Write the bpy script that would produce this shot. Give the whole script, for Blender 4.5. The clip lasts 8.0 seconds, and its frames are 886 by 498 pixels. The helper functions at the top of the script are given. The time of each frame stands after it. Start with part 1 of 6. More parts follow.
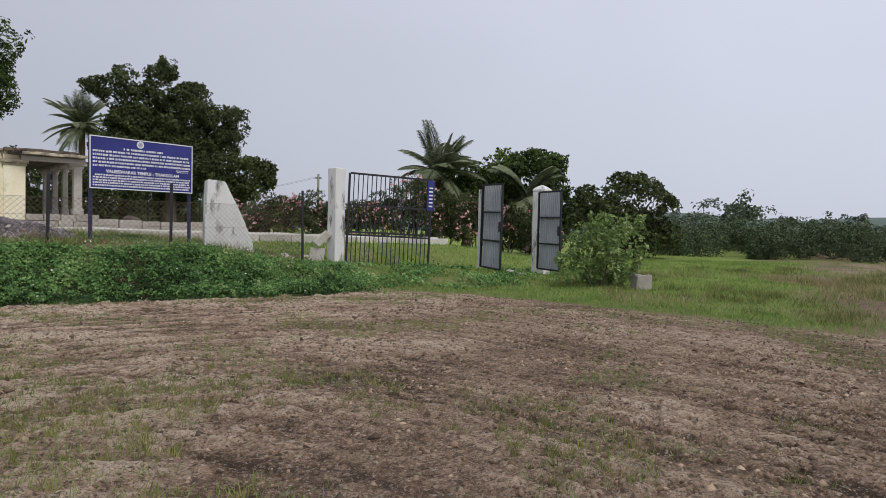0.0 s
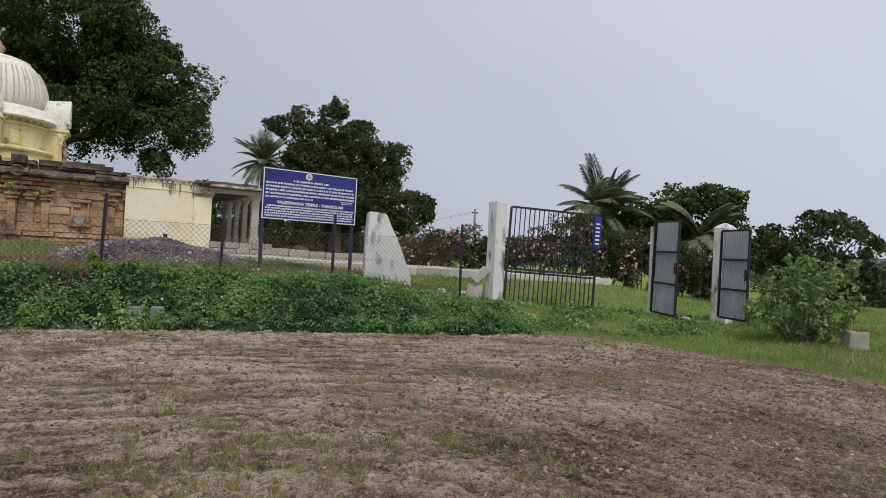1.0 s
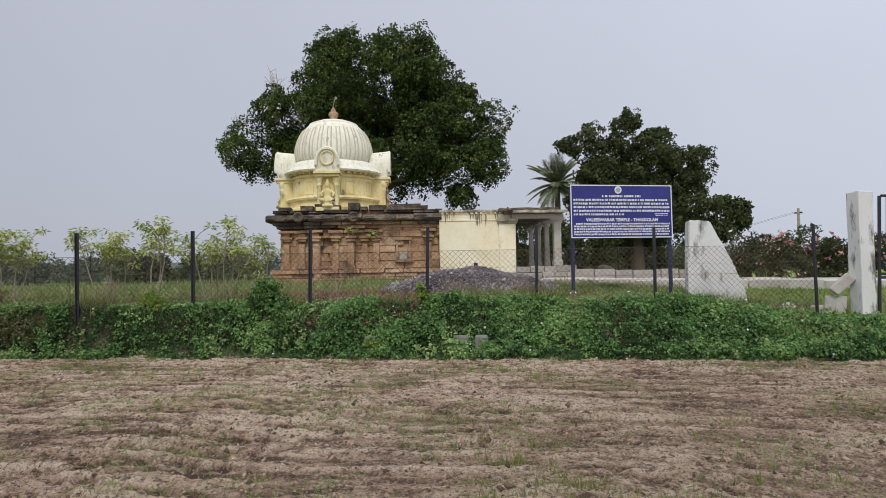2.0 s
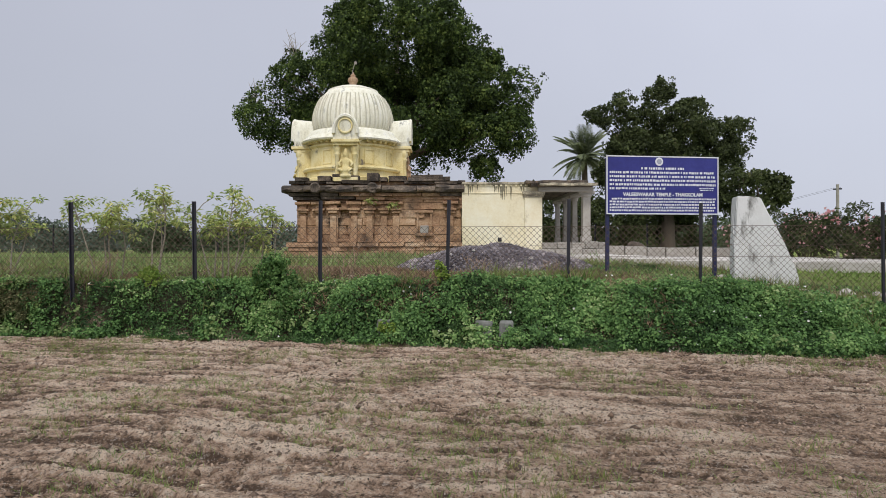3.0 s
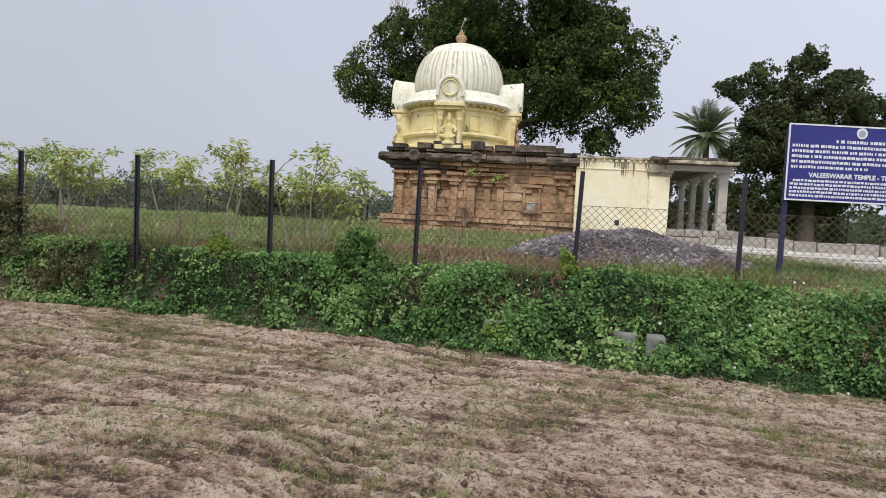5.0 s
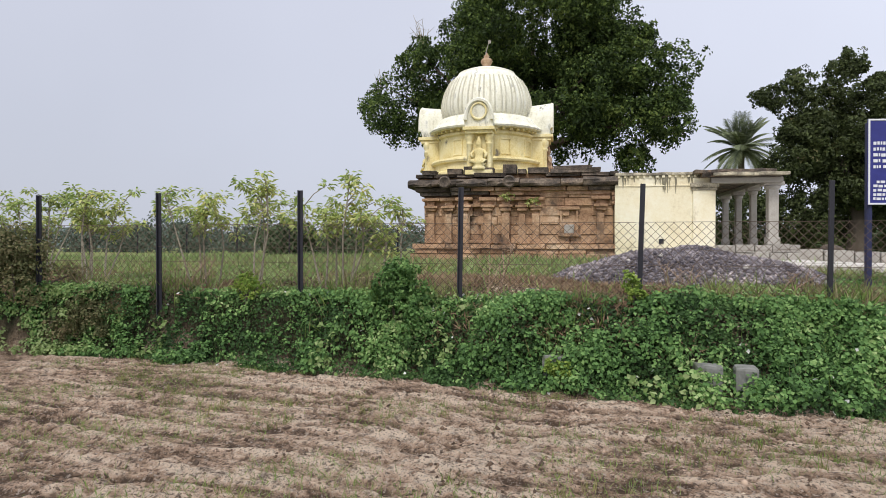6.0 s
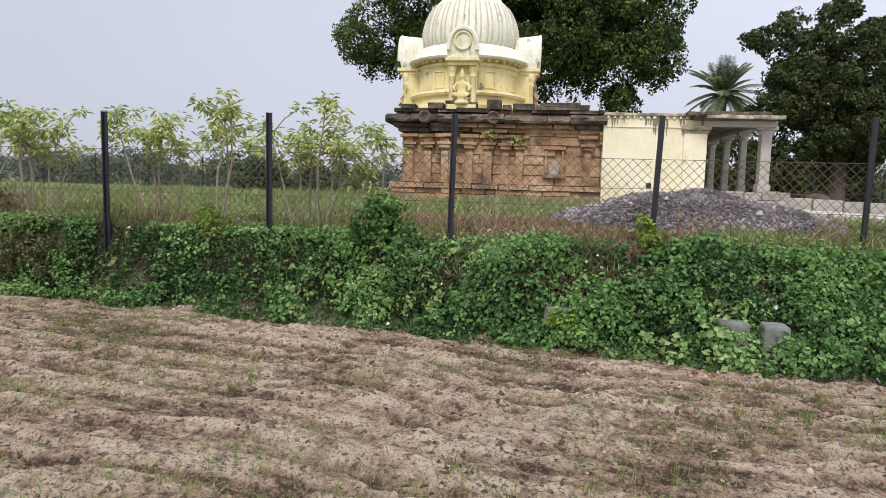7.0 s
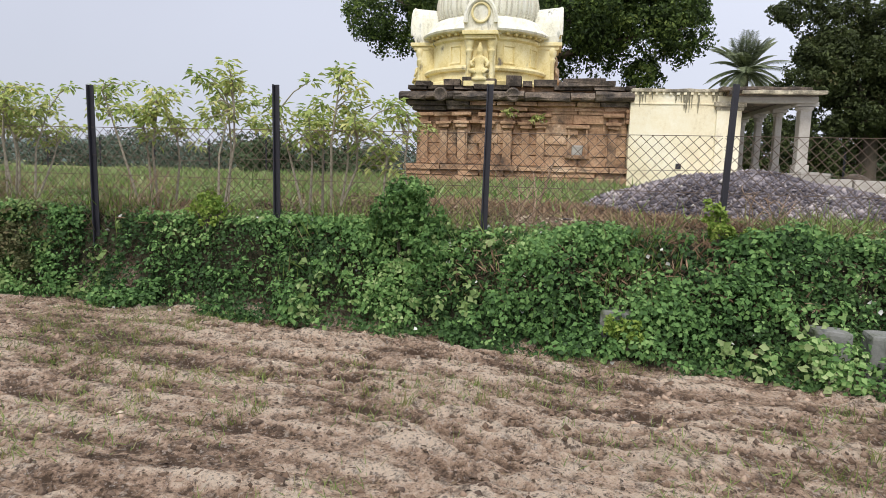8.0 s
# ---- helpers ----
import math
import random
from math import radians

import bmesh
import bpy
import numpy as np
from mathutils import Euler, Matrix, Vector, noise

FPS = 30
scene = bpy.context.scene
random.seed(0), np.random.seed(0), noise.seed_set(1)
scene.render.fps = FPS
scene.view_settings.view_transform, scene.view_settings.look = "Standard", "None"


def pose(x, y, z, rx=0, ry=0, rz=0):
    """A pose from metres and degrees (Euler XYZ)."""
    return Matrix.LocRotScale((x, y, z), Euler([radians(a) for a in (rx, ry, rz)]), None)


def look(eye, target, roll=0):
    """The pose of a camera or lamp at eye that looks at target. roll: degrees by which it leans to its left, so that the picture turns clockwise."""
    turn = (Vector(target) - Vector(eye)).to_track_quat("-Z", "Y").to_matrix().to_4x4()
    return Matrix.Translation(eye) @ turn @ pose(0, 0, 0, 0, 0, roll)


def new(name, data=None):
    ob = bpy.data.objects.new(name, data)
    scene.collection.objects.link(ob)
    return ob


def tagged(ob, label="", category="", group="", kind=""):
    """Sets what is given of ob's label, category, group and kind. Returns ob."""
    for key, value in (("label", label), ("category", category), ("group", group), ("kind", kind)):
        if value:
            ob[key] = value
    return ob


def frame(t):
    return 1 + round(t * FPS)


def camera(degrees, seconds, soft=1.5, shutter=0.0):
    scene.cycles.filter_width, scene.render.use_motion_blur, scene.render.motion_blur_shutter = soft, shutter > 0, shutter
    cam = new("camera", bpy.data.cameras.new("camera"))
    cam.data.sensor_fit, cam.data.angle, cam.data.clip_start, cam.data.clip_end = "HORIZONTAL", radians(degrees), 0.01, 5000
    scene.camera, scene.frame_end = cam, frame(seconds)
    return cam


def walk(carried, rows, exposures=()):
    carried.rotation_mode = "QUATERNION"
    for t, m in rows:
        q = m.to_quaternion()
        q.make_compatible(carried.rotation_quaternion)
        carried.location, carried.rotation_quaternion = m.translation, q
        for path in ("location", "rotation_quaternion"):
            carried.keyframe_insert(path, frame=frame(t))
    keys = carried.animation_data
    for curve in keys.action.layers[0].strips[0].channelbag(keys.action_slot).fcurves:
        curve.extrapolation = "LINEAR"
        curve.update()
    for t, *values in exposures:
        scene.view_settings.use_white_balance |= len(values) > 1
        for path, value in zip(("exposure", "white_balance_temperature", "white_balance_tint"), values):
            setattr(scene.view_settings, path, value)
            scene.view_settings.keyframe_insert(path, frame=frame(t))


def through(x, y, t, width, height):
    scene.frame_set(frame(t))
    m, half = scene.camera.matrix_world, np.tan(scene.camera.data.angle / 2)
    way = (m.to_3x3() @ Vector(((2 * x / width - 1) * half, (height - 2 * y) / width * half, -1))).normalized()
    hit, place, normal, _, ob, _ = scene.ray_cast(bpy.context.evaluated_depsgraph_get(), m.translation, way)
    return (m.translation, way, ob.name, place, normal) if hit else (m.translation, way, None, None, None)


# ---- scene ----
cam = camera(69.0, 8.0, soft=0.35)
PATH = [
    (0, (0.259, -0.042, 1.291), (0.222, 1.956, 1.227), 1.1),
    (0.5, (0.051, 0.304, 1.289), (0.104, 2.303, 1.262), 0.8),
    (1, (-0.034, 0.798, 1.311), (-0.54, 2.733, 1.341), 2.9),
    (1.5, (-0.444, 1.131, 1.33), (-1.485, 2.838, 1.382), 0.8),
    (2, (-0.766, 1.392, 1.304), (-2.06, 2.915, 1.381), -1.0),
    (3.5, (-1.783, 2.506, 1.429), (-3.179, 3.937, 1.37), 1.2),
    (4, (-2.213, 2.794, 1.42), (-3.746, 4.078, 1.402), 1.6),
    (4.5, (-2.685, 3.152, 1.445), (-4.193, 4.465, 1.514), 2.0),
    (5, (-3.081, 3.376, 1.453), (-4.625, 4.645, 1.359), 3.0),
    (6.5, (-4.179, 3.87, 1.378), (-5.798, 5.044, 1.406), -0.8),
    (7, (-4.588, 4.064, 1.352), (-6.125, 5.329, 1.167), 1.7),
    (7.5, (-4.997, 4.246, 1.373), (-6.666, 5.328, 1.17), -0.2),
    (8, (-5.395, 4.44, 1.359), (-6.944, 5.682, 1.116), 1.5),
]
walk(cam, [(t, look(eye, target, roll)) for t, eye, target, roll in PATH],
     exposures=((0, 0.0), (0.5, -0.08), (1.0, -0.06), (2.0, 0.12), (3.5, 0.26), (4.0, 0.46), (4.5, 0.14), (5.0, 0.35), (6.5, 0.5), (8.0, 0.6)))

# ---- world and light: bright overcast day ----
world = bpy.data.worlds.new("world")
scene.world = world
world.use_nodes = True
wn, wl = world.node_tree.nodes, world.node_tree.links
wn.clear()
sky = wn.new("ShaderNodeTexSky")
sky.sky_type = "NISHITA"
sky.sun_disc = False
sky.sun_elevation, sky.sun_rotation = radians(58), radians(150)
sky.dust_density, sky.air_density = 4.0, 1.0
sky_dim = wn.new("ShaderNodeVectorMath")
sky_dim.operation = "SCALE"
sky_dim.inputs["Scale"].default_value = 0.06
wl.new(sky.outputs[0], sky_dim.inputs[0])
coord = wn.new("ShaderNodeTexCoord")
sep = wn.new("ShaderNodeSeparateXYZ")
wl.new(coord.outputs["Generated"], sep.inputs[0])
cloud = wn.new("ShaderNodeValToRGB")
cloud.color_ramp.elements[0].position, cloud.color_ramp.elements[0].color = 0.0, (0.60, 0.632, 0.735, 1)
cloud.color_ramp.elements[1].position, cloud.color_ramp.elements[1].color = 0.40, (0.68, 0.707, 0.828, 1)
zenith = cloud.color_ramp.elements.new(1.0)
zenith.color = (1.15, 1.18, 1.28, 1)
wl.new(sep.outputs["Z"], cloud.inputs[0])
wisp = wn.new("ShaderNodeTexNoise")
wisp.inputs["Scale"].default_value, wisp.inputs["Detail"].default_value = 1.6, 4.0
wl.new(coord.outputs["Generated"], wisp.inputs["Vector"])
wispr = wn.new("ShaderNodeMapRange")
wispr.inputs["To Min"].default_value, wispr.inputs["To Max"].default_value = 0.88, 1.12
wl.new(wisp.outputs["Fac"], wispr.inputs["Value"])
cloud_mul = wn.new("ShaderNodeVectorMath")
cloud_mul.operation = "SCALE"
wl.new(cloud.outputs[0], cloud_mul.inputs[0])
# the cloud is thinner, and so brighter, towards the sun's side
side = wn.new("ShaderNodeMapRange")
side.inputs["From Min"].default_value, side.inputs["From Max"].default_value = -1.0, 1.0
side.inputs["To Min"].default_value, side.inputs["To Max"].default_value = 0.73, 1.22
wl.new(sep.outputs["X"], side.inputs["Value"])
thin = wn.new("ShaderNodeMath")
thin.operation = "MULTIPLY"
wl.new(side.outputs[0], thin.inputs[0])
wl.new(wispr.outputs[0], thin.inputs[1])
wl.new(thin.outputs[0], cloud_mul.inputs["Scale"])
veil = wn.new("ShaderNodeMix")
veil.data_type = "RGBA"
veil.inputs["Factor"].default_value = 0.88
wl.new(sky_dim.outputs[0], veil.inputs["A"])
wl.new(cloud_mul.outputs[0], veil.inputs["B"])
bg = wn.new("ShaderNodeBackground")
bg.inputs["Strength"].default_value = 1.0
wl.new(veil.outputs["Result"], bg.inputs["Color"])
wout = wn.new("ShaderNodeOutputWorld")
wl.new(bg.outputs[0], wout.inputs[0])

sun = new("sun", bpy.data.lights.new("sun", "SUN"))
sun.data.energy, sun.data.angle, sun.data.color = 1.3, radians(14), (1.0, 0.95, 0.87)
sun.matrix_world = look((0, 0, 0), (-0.42, 0.60, -0.85))

# ---- materials ----


def ramp(nt, fac, stops):
    r = nt.nodes.new("ShaderNodeValToRGB")
    while len(r.color_ramp.elements) < len(stops):
        r.color_ramp.elements.new(0.5)
    for e, (p, c) in zip(r.color_ramp.elements, stops):
        e.position, e.color = p, (*c, 1)
    nt.links.new(fac, r.inputs[0])
    return r.outputs[0]


def noise_tex(nt, scale, detail=4.0, rough=0.6, stretch=(1, 1, 1), source="Object"):
    tc = nt.nodes.new("ShaderNodeNewGeometry" if source == "Position" else "ShaderNodeTexCoord")
    mp = nt.nodes.new("ShaderNodeMapping")
    mp.inputs["Scale"].default_value = stretch
    nt.links.new(tc.outputs[source], mp.inputs["Vector"])
    n = nt.nodes.new("ShaderNodeTexNoise")
    n.inputs["Scale"].default_value, n.inputs["Detail"].default_value, n.inputs["Roughness"].default_value = scale, detail, rough
    nt.links.new(mp.outputs[0], n.inputs["Vector"])
    return n.outputs["Fac"]


def mix(nt, fac, a, b, mode="MIX"):
    m = nt.nodes.new("ShaderNodeMix")
    m.data_type, m.blend_type = "RGBA", mode
    for key, v in (("Factor", fac), ("A", a), ("B", b)):
        if isinstance(v, (int, float)):
            m.inputs[key].default_value = v
        elif isinstance(v, tuple):
            m.inputs[key].default_value = (*v, 1)
        else:
            nt.links.new(v, m.inputs[key])
    return m.outputs["Result"]


def math_node(nt, op, a, b):
    m = nt.nodes.new("ShaderNodeMath")
    m.operation = op
    for k, v in ((0, a), (1, b)):
        if isinstance(v, (int, float)):
            m.inputs[k].default_value = v
        else:
            nt.links.new(v, m.inputs[k])
    return m.outputs[0]


def bump_of(nt, height, strength, dist):
    b = nt.nodes.new("ShaderNodeBump")
    b.inputs["Strength"].default_value, b.inputs["Distance"].default_value = strength, dist
    nt.links.new(height, b.inputs["Height"])
    return b.outputs[0]


def base_mat(name, rough=0.8, metal=0.0):
    m = bpy.data.materials.new(name)
    m.use_nodes = True
    p = m.node_tree.nodes["Principled BSDF"]
    p.inputs["Roughness"].default_value, p.inputs["Metallic"].default_value = rough, metal
    return m, m.node_tree, p


def weathered(name, stops, scale=2.0, grain=25.0, rough=0.85, bump=0.4, dist=0.01, stain=None, stain_at=(0.55, 0.72), stain_scale=1.3, stretch=(1, 1, 1), vary=0.0, metal=0.0, source="Object"):
    """Two scales of colour, fine relief and, if given, blotches of a stain."""
    m, nt, p = base_mat(name, rough, metal)
    big, fine = noise_tex(nt, scale, 5, 0.6, stretch, source), noise_tex(nt, grain, 6, 0.7, (1, 1, 1), source)
    col = ramp(nt, math_node(nt, "ADD", math_node(nt, "MULTIPLY", big, 0.62), math_node(nt, "MULTIPLY", fine, 0.38)), stops)
    if stain:
        s = noise_tex(nt, stain_scale, 7, 0.65, stretch, source)
        k = nt.nodes.new("ShaderNodeMapRange")
        k.inputs["From Min"].default_value, k.inputs["From Max"].default_value = stain_at
        nt.links.new(s, k.inputs["Value"])
        col = mix(nt, k.outputs[0], col, stain)
    if vary:
        oi = nt.nodes.new("ShaderNodeObjectInfo")
        k = nt.nodes.new("ShaderNodeMapRange")
        k.inputs["To Min"].default_value, k.inputs["To Max"].default_value = 1 - vary, 1 + vary
        nt.links.new(oi.outputs["Random"], k.inputs["Value"])
        hv = nt.nodes.new("ShaderNodeHueSaturation")
        nt.links.new(k.outputs[0], hv.inputs["Value"])
        nt.links.new(col, hv.inputs["Color"])
        col = hv.outputs[0]
    nt.links.new(col, p.inputs["Base Color"])
    nt.links.new(bump_of(nt, math_node(nt, "ADD", big, fine), bump, dist), p.inputs["Normal"])
    return m


def leafy(name, stops, rough=0.55, through=0.25):
    """Leaves: each island its own tint, some light through the blade."""
    m, nt, p = base_mat(name, rough)
    geo = nt.nodes.new("ShaderNodeNewGeometry")
    # broad noise paints lighter, as if sunlit, and darker clumps into the tint
    patch = nt.nodes.new("ShaderNodeMapRange")
    patch.inputs["From Min"].default_value, patch.inputs["From Max"].default_value = 0.36, 0.64
    nt.links.new(noise_tex(nt, 0.9, 3, 0.6), patch.inputs["Value"])
    big = patch.outputs[0]
    f = math_node(nt, "ADD", math_node(nt, "MULTIPLY", geo.outputs["Random Per Island"], 0.6), math_node(nt, "MULTIPLY", big, 0.42))
    col = ramp(nt, f, stops)
    nt.links.new(col, p.inputs["Base Color"])
    p.inputs["Specular IOR Level"].default_value = 0.18
    tr = nt.nodes.new("ShaderNodeBsdfTranslucent")
    nt.links.new(col, tr.inputs["Color"])
    ms = nt.nodes.new("ShaderNodeMixShader")
    ms.inputs[0].default_value = through
    nt.links.new(p.outputs[0], ms.inputs[1])
    nt.links.new(tr.outputs[0], ms.inputs[2])
    nt.links.new(ms.outputs[0], nt.nodes["Material Output"].inputs[0])
    return m


SANDSTONE = weathered("sandstone", [(0.32, (0.10, 0.060, 0.037)), (0.44, (0.33, 0.195, 0.112)), (0.54, (0.48, 0.305, 0.182)), (0.68, (0.68, 0.52, 0.36))], 1.5, 16, 0.94, 1.0, 0.04, (0.060, 0.044, 0.034), (0.52, 0.70), 1.9, vary=0.10, source="Position")
DARKSTONE = weathered("blackened stone", [(0.32, (0.022, 0.019, 0.017)), (0.47, (0.075, 0.06, 0.048)), (0.60, (0.20, 0.155, 0.115)), (0.72, (0.38, 0.31, 0.24))], 3.4, 22, 0.96, 1.0, 0.03, (0.30, 0.20, 0.13), (0.58, 0.72), 2.0, vary=0.3, source="Position")
CREAM = weathered("cream lime paint", [(0.32, (0.50, 0.39, 0.16)), (0.48, (0.74, 0.63, 0.31)), (0.62, (0.82, 0.74, 0.46))], 2.2, 18, 0.85, 0.35, 0.012, (0.22, 0.19, 0.14), (0.60, 0.70), 2.4, (1, 1, 0.6), source="Position")
DOMEPAINT = weathered("dome lime paint", [(0.32, (0.48, 0.45, 0.34)), (0.47, (0.74, 0.72, 0.58)), (0.62, (0.85, 0.84, 0.75))], 2.6, 18, 0.85, 0.4, 0.012, (0.26, 0.26, 0.21), (0.57, 0.70), 2.6, (1.6, 1.6, 0.5), source="Position")
WALLPAINT = weathered("pale yellow wall paint", [(0.30, (0.60, 0.51, 0.33)), (0.45, (0.78, 0.70, 0.49)), (0.62, (0.84, 0.79, 0.62))], 1.3, 14, 0.88, 0.3, 0.01, (0.42, 0.35, 0.22), (0.62, 0.78), 1.6, (1.1, 1.1, 0.8), source="Position")
GREYSTONE = weathered("grey granite", [(0.2, (0.20, 0.18, 0.155)), (0.5, (0.36, 0.335, 0.295)), (0.8, (0.47, 0.45, 0.41))], 3.0, 40, 0.9, 0.5, 0.01, (0.13, 0.12, 0.10), (0.6, 0.8), 2.0, vary=0.15)
PAVING = weathered("pale paving stone", [(0.2, (0.34, 0.31, 0.28)), (0.5, (0.52, 0.49, 0.45)), (0.8, (0.62, 0.60, 0.56))], 1.5, 20, 0.9, 0.4, 0.01, (0.22, 0.20, 0.15), (0.58, 0.75), 1.2, vary=0.15)
WHITEWASH = weathered("white limewash", [(0.2, (0.56, 0.55, 0.53)), (0.5, (0.70, 0.70, 0.68)), (0.8, (0.78, 0.78, 0.77))], 1.8, 24, 0.9, 0.4, 0.012, (0.16, 0.155, 0.14), (0.54, 0.66), 3.0, (1.5, 1.5, 0.5), source="Position")
BLOCKWORK = weathered("grey concrete block", [(0.2, (0.10, 0.105, 0.09)), (0.5, (0.20, 0.20, 0.185)), (0.8, (0.30, 0.30, 0.28))], 5.0, 30, 0.95, 0.5, 0.012, (0.06, 0.075, 0.035), (0.50, 0.66), 6.0)
BLACKPAINT = weathered("black paint on steel", [(0.3, (0.008, 0.008, 0.012)), (0.6, (0.018, 0.018, 0.026)), (0.85, (0.06, 0.04, 0.03))], 5.0, 50, 0.55, 0.2, 0.003)
GATEGREY = weathered("weathered grey steel sheet", [(0.3, (0.26, 0.27, 0.30)), (0.5, (0.50, 0.52, 0.56)), (0.65, (0.66, 0.68, 0.72))], 4.0, 30, 0.6, 0.2, 0.004, stretch=(1, 1, 0.3), metal=0.1)
WIRE = weathered("rusty galvanised wire", [(0.3, (0.07, 0.045, 0.03)), (0.6, (0.16, 0.12, 0.09)), (0.85, (0.25, 0.22, 0.19))], 6.0, 60, 0.6, 0.2, 0.002, metal=0.4)
SIGNBLUE = weathered("dark blue enamel", [(0.3, (0.014, 0.016, 0.14)), (0.5, (0.020, 0.023, 0.19)), (0.7, (0.034, 0.038, 0.25))], 1.2, 18, 0.4, 0.05, 0.002)
POSTBLUE = weathered("blue-black post paint", [(0.3, (0.008, 0.010, 0.04)), (0.6, (0.016, 0.02, 0.075)), (0.85, (0.04, 0.04, 0.09))], 5.0, 40, 0.5, 0.15, 0.003)
SIGNWHITE = weathered("white lettering", [(0.2, (0.68, 0.69, 0.72)), (0.8, (0.80, 0.80, 0.82))], 4.0, 30, 0.5, 0.05, 0.001)
TERRACOTTA = weathered("faded terracotta", [(0.3, (0.24, 0.14, 0.08)), (0.5, (0.38, 0.25, 0.15)), (0.7, (0.58, 0.47, 0.32))], 9.0, 40, 0.8, 0.3, 0.006)
GRAVEL = weathered("blue-grey crushed gravel", [(0.34, (0.04, 0.036, 0.042)), (0.5, (0.165, 0.150, 0.165)), (0.64, (0.42, 0.39, 0.39))], 9.0, 60, 0.9, 0.8, 0.03, (0.21, 0.135, 0.10), (0.56, 0.72), 0.9)
GRAVELSTONE = leafy("crushed gravel stones", [(0.08, (0.035, 0.031, 0.036)), (0.4, (0.11, 0.098, 0.110)), (0.7, (0.23, 0.205, 0.215)), (0.95, (0.46, 0.40, 0.38))], 0.9, 0.0)
BARK = weathered("grey-brown bark", [(0.2, (0.05, 0.038, 0.03)), (0.5, (0.10, 0.078, 0.06)), (0.8, (0.17, 0.14, 0.11))], 4.0, 30, 0.95, 0.8, 0.02, stretch=(1, 1, 0.2))
STEM = weathered("pale shrub bark", [(0.2, (0.17, 0.15, 0.105)), (0.5, (0.28, 0.25, 0.19)), (0.8, (0.38, 0.35, 0.27))], 5.0, 40, 0.9, 0.4, 0.006, stretch=(1, 1, 0.3))
CLOD = leafy("crumbled dry soil", [(0.1, (0.060, 0.041, 0.029)), (0.45, (0.17, 0.115, 0.080)), (0.95, (0.46, 0.34, 0.25))], 0.98, 0.0)
LUMP = weathered("dark damp soil lump", [(0.3, (0.055, 0.036, 0.026)), (0.5, (0.13, 0.088, 0.062)), (0.7, (0.30, 0.215, 0.155))], 12.0, 70, 0.98, 0.8, 0.02)
LITTER = leafy("dead leaf litter", [(0.1, (0.035, 0.026, 0.020)), (0.45, (0.10, 0.07, 0.045)), (0.75, (0.26, 0.19, 0.12)), (0.95, (0.55, 0.46, 0.35))], 0.95, 0.1)
RUBBLE = weathered("pale rubble", [(0.2, (0.30, 0.27, 0.23)), (0.5, (0.46, 0.43, 0.39)), (0.8, (0.60, 0.58, 0.54))], 4.0, 30, 0.95, 0.6, 0.015)
FARWALL = weathered("far white wall", [(0.2, (0.62, 0.60, 0.54)), (0.8, (0.76, 0.75, 0.70))], 0.6, 8, 0.9, 0.1, 0.01)

LEAF_DARK = leafy("dark tree leaves", [(0.1, (0.020, 0.034, 0.012)), (0.45, (0.045, 0.074, 0.021)), (0.7, (0.10, 0.155, 0.038)), (0.9, (0.19, 0.25, 0.065))], 0.65, 0.3)
LEAF_OLIVE = leafy("olive tree leaves", [(0.1, (0.034, 0.044, 0.020)), (0.5, (0.068, 0.088, 0.034)), (0.85, (0.115, 0.145, 0.052)), (1.0, (0.16, 0.145, 0.07))], 0.6, 0.3)
LEAF_VINE = leafy("creeper leaves", [(0.08, (0.032, 0.068, 0.022)), (0.35, (0.086, 0.178, 0.053)), (0.65, (0.168, 0.305, 0.092)), (0.88, (0.29, 0.43, 0.150)), (0.98, (0.43, 0.53, 0.24))], 0.55, 0.32)
# darker copy of the creeper leaf; the shade of the under-layer is its colour
LEAF_VINE_SHADED = leafy("shaded creeper leaves", [(0.08, (0.020, 0.043, 0.016)), (0.4, (0.047, 0.096, 0.032)), (0.75, (0.088, 0.172, 0.054)), (0.98, (0.16, 0.255, 0.088))], 0.55, 0.3)
LEAF_LIGHT = leafy("yellow-green shrub leaves", [(0.05, (0.16, 0.24, 0.06)), (0.35, (0.32, 0.41, 0.12)), (0.65, (0.52, 0.56, 0.21)), (0.85, (0.66, 0.62, 0.26)), (0.97, (0.78, 0.60, 0.13))], 0.5, 0.4)
LEAF_PALE = leafy("pale green shrub leaves", [(0.05, (0.11, 0.17, 0.05)), (0.5, (0.21, 0.30, 0.10)), (0.9, (0.38, 0.46, 0.21))], 0.5, 0.35)
LEAF_PALM = leafy("palm fronds", [(0.05, (0.08, 0.10, 0.055)), (0.5, (0.17, 0.20, 0.11)), (0.9, (0.30, 0.33, 0.20))], 0.5, 0.2)
GRASS_GREEN = leafy("green grass blades", [(0.05, (0.11, 0.19, 0.04)), (0.5, (0.21, 0.32, 0.075)), (0.9, (0.36, 0.43, 0.14))], 0.6, 0.3)
GRASS_DRY = leafy("dry grass blades", [(0.05, (0.20, 0.18, 0.08)), (0.5, (0.34, 0.30, 0.15)), (0.9, (0.48, 0.42, 0.25))], 0.7, 0.3)
WEED_BROWN = leafy("withered red-brown weeds", [(0.05, (0.13, 0.085, 0.05)), (0.5, (0.26, 0.17, 0.11)), (0.9, (0.38, 0.28, 0.18))], 0.8, 0.2)
PETAL = leafy("pink oleander petals", [(0.05, (0.55, 0.20, 0.22)), (0.5, (0.72, 0.40, 0.40)), (0.9, (0.85, 0.66, 0.62))], 0.6, 0.3)
PETAL_WHITE = leafy("white petals", [(0.05, (0.66, 0.66, 0.60)), (0.9, (0.82, 0.82, 0.78))], 0.6, 0.3)
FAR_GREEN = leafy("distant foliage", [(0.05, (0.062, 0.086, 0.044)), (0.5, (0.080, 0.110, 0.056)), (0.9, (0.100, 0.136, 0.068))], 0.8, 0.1)
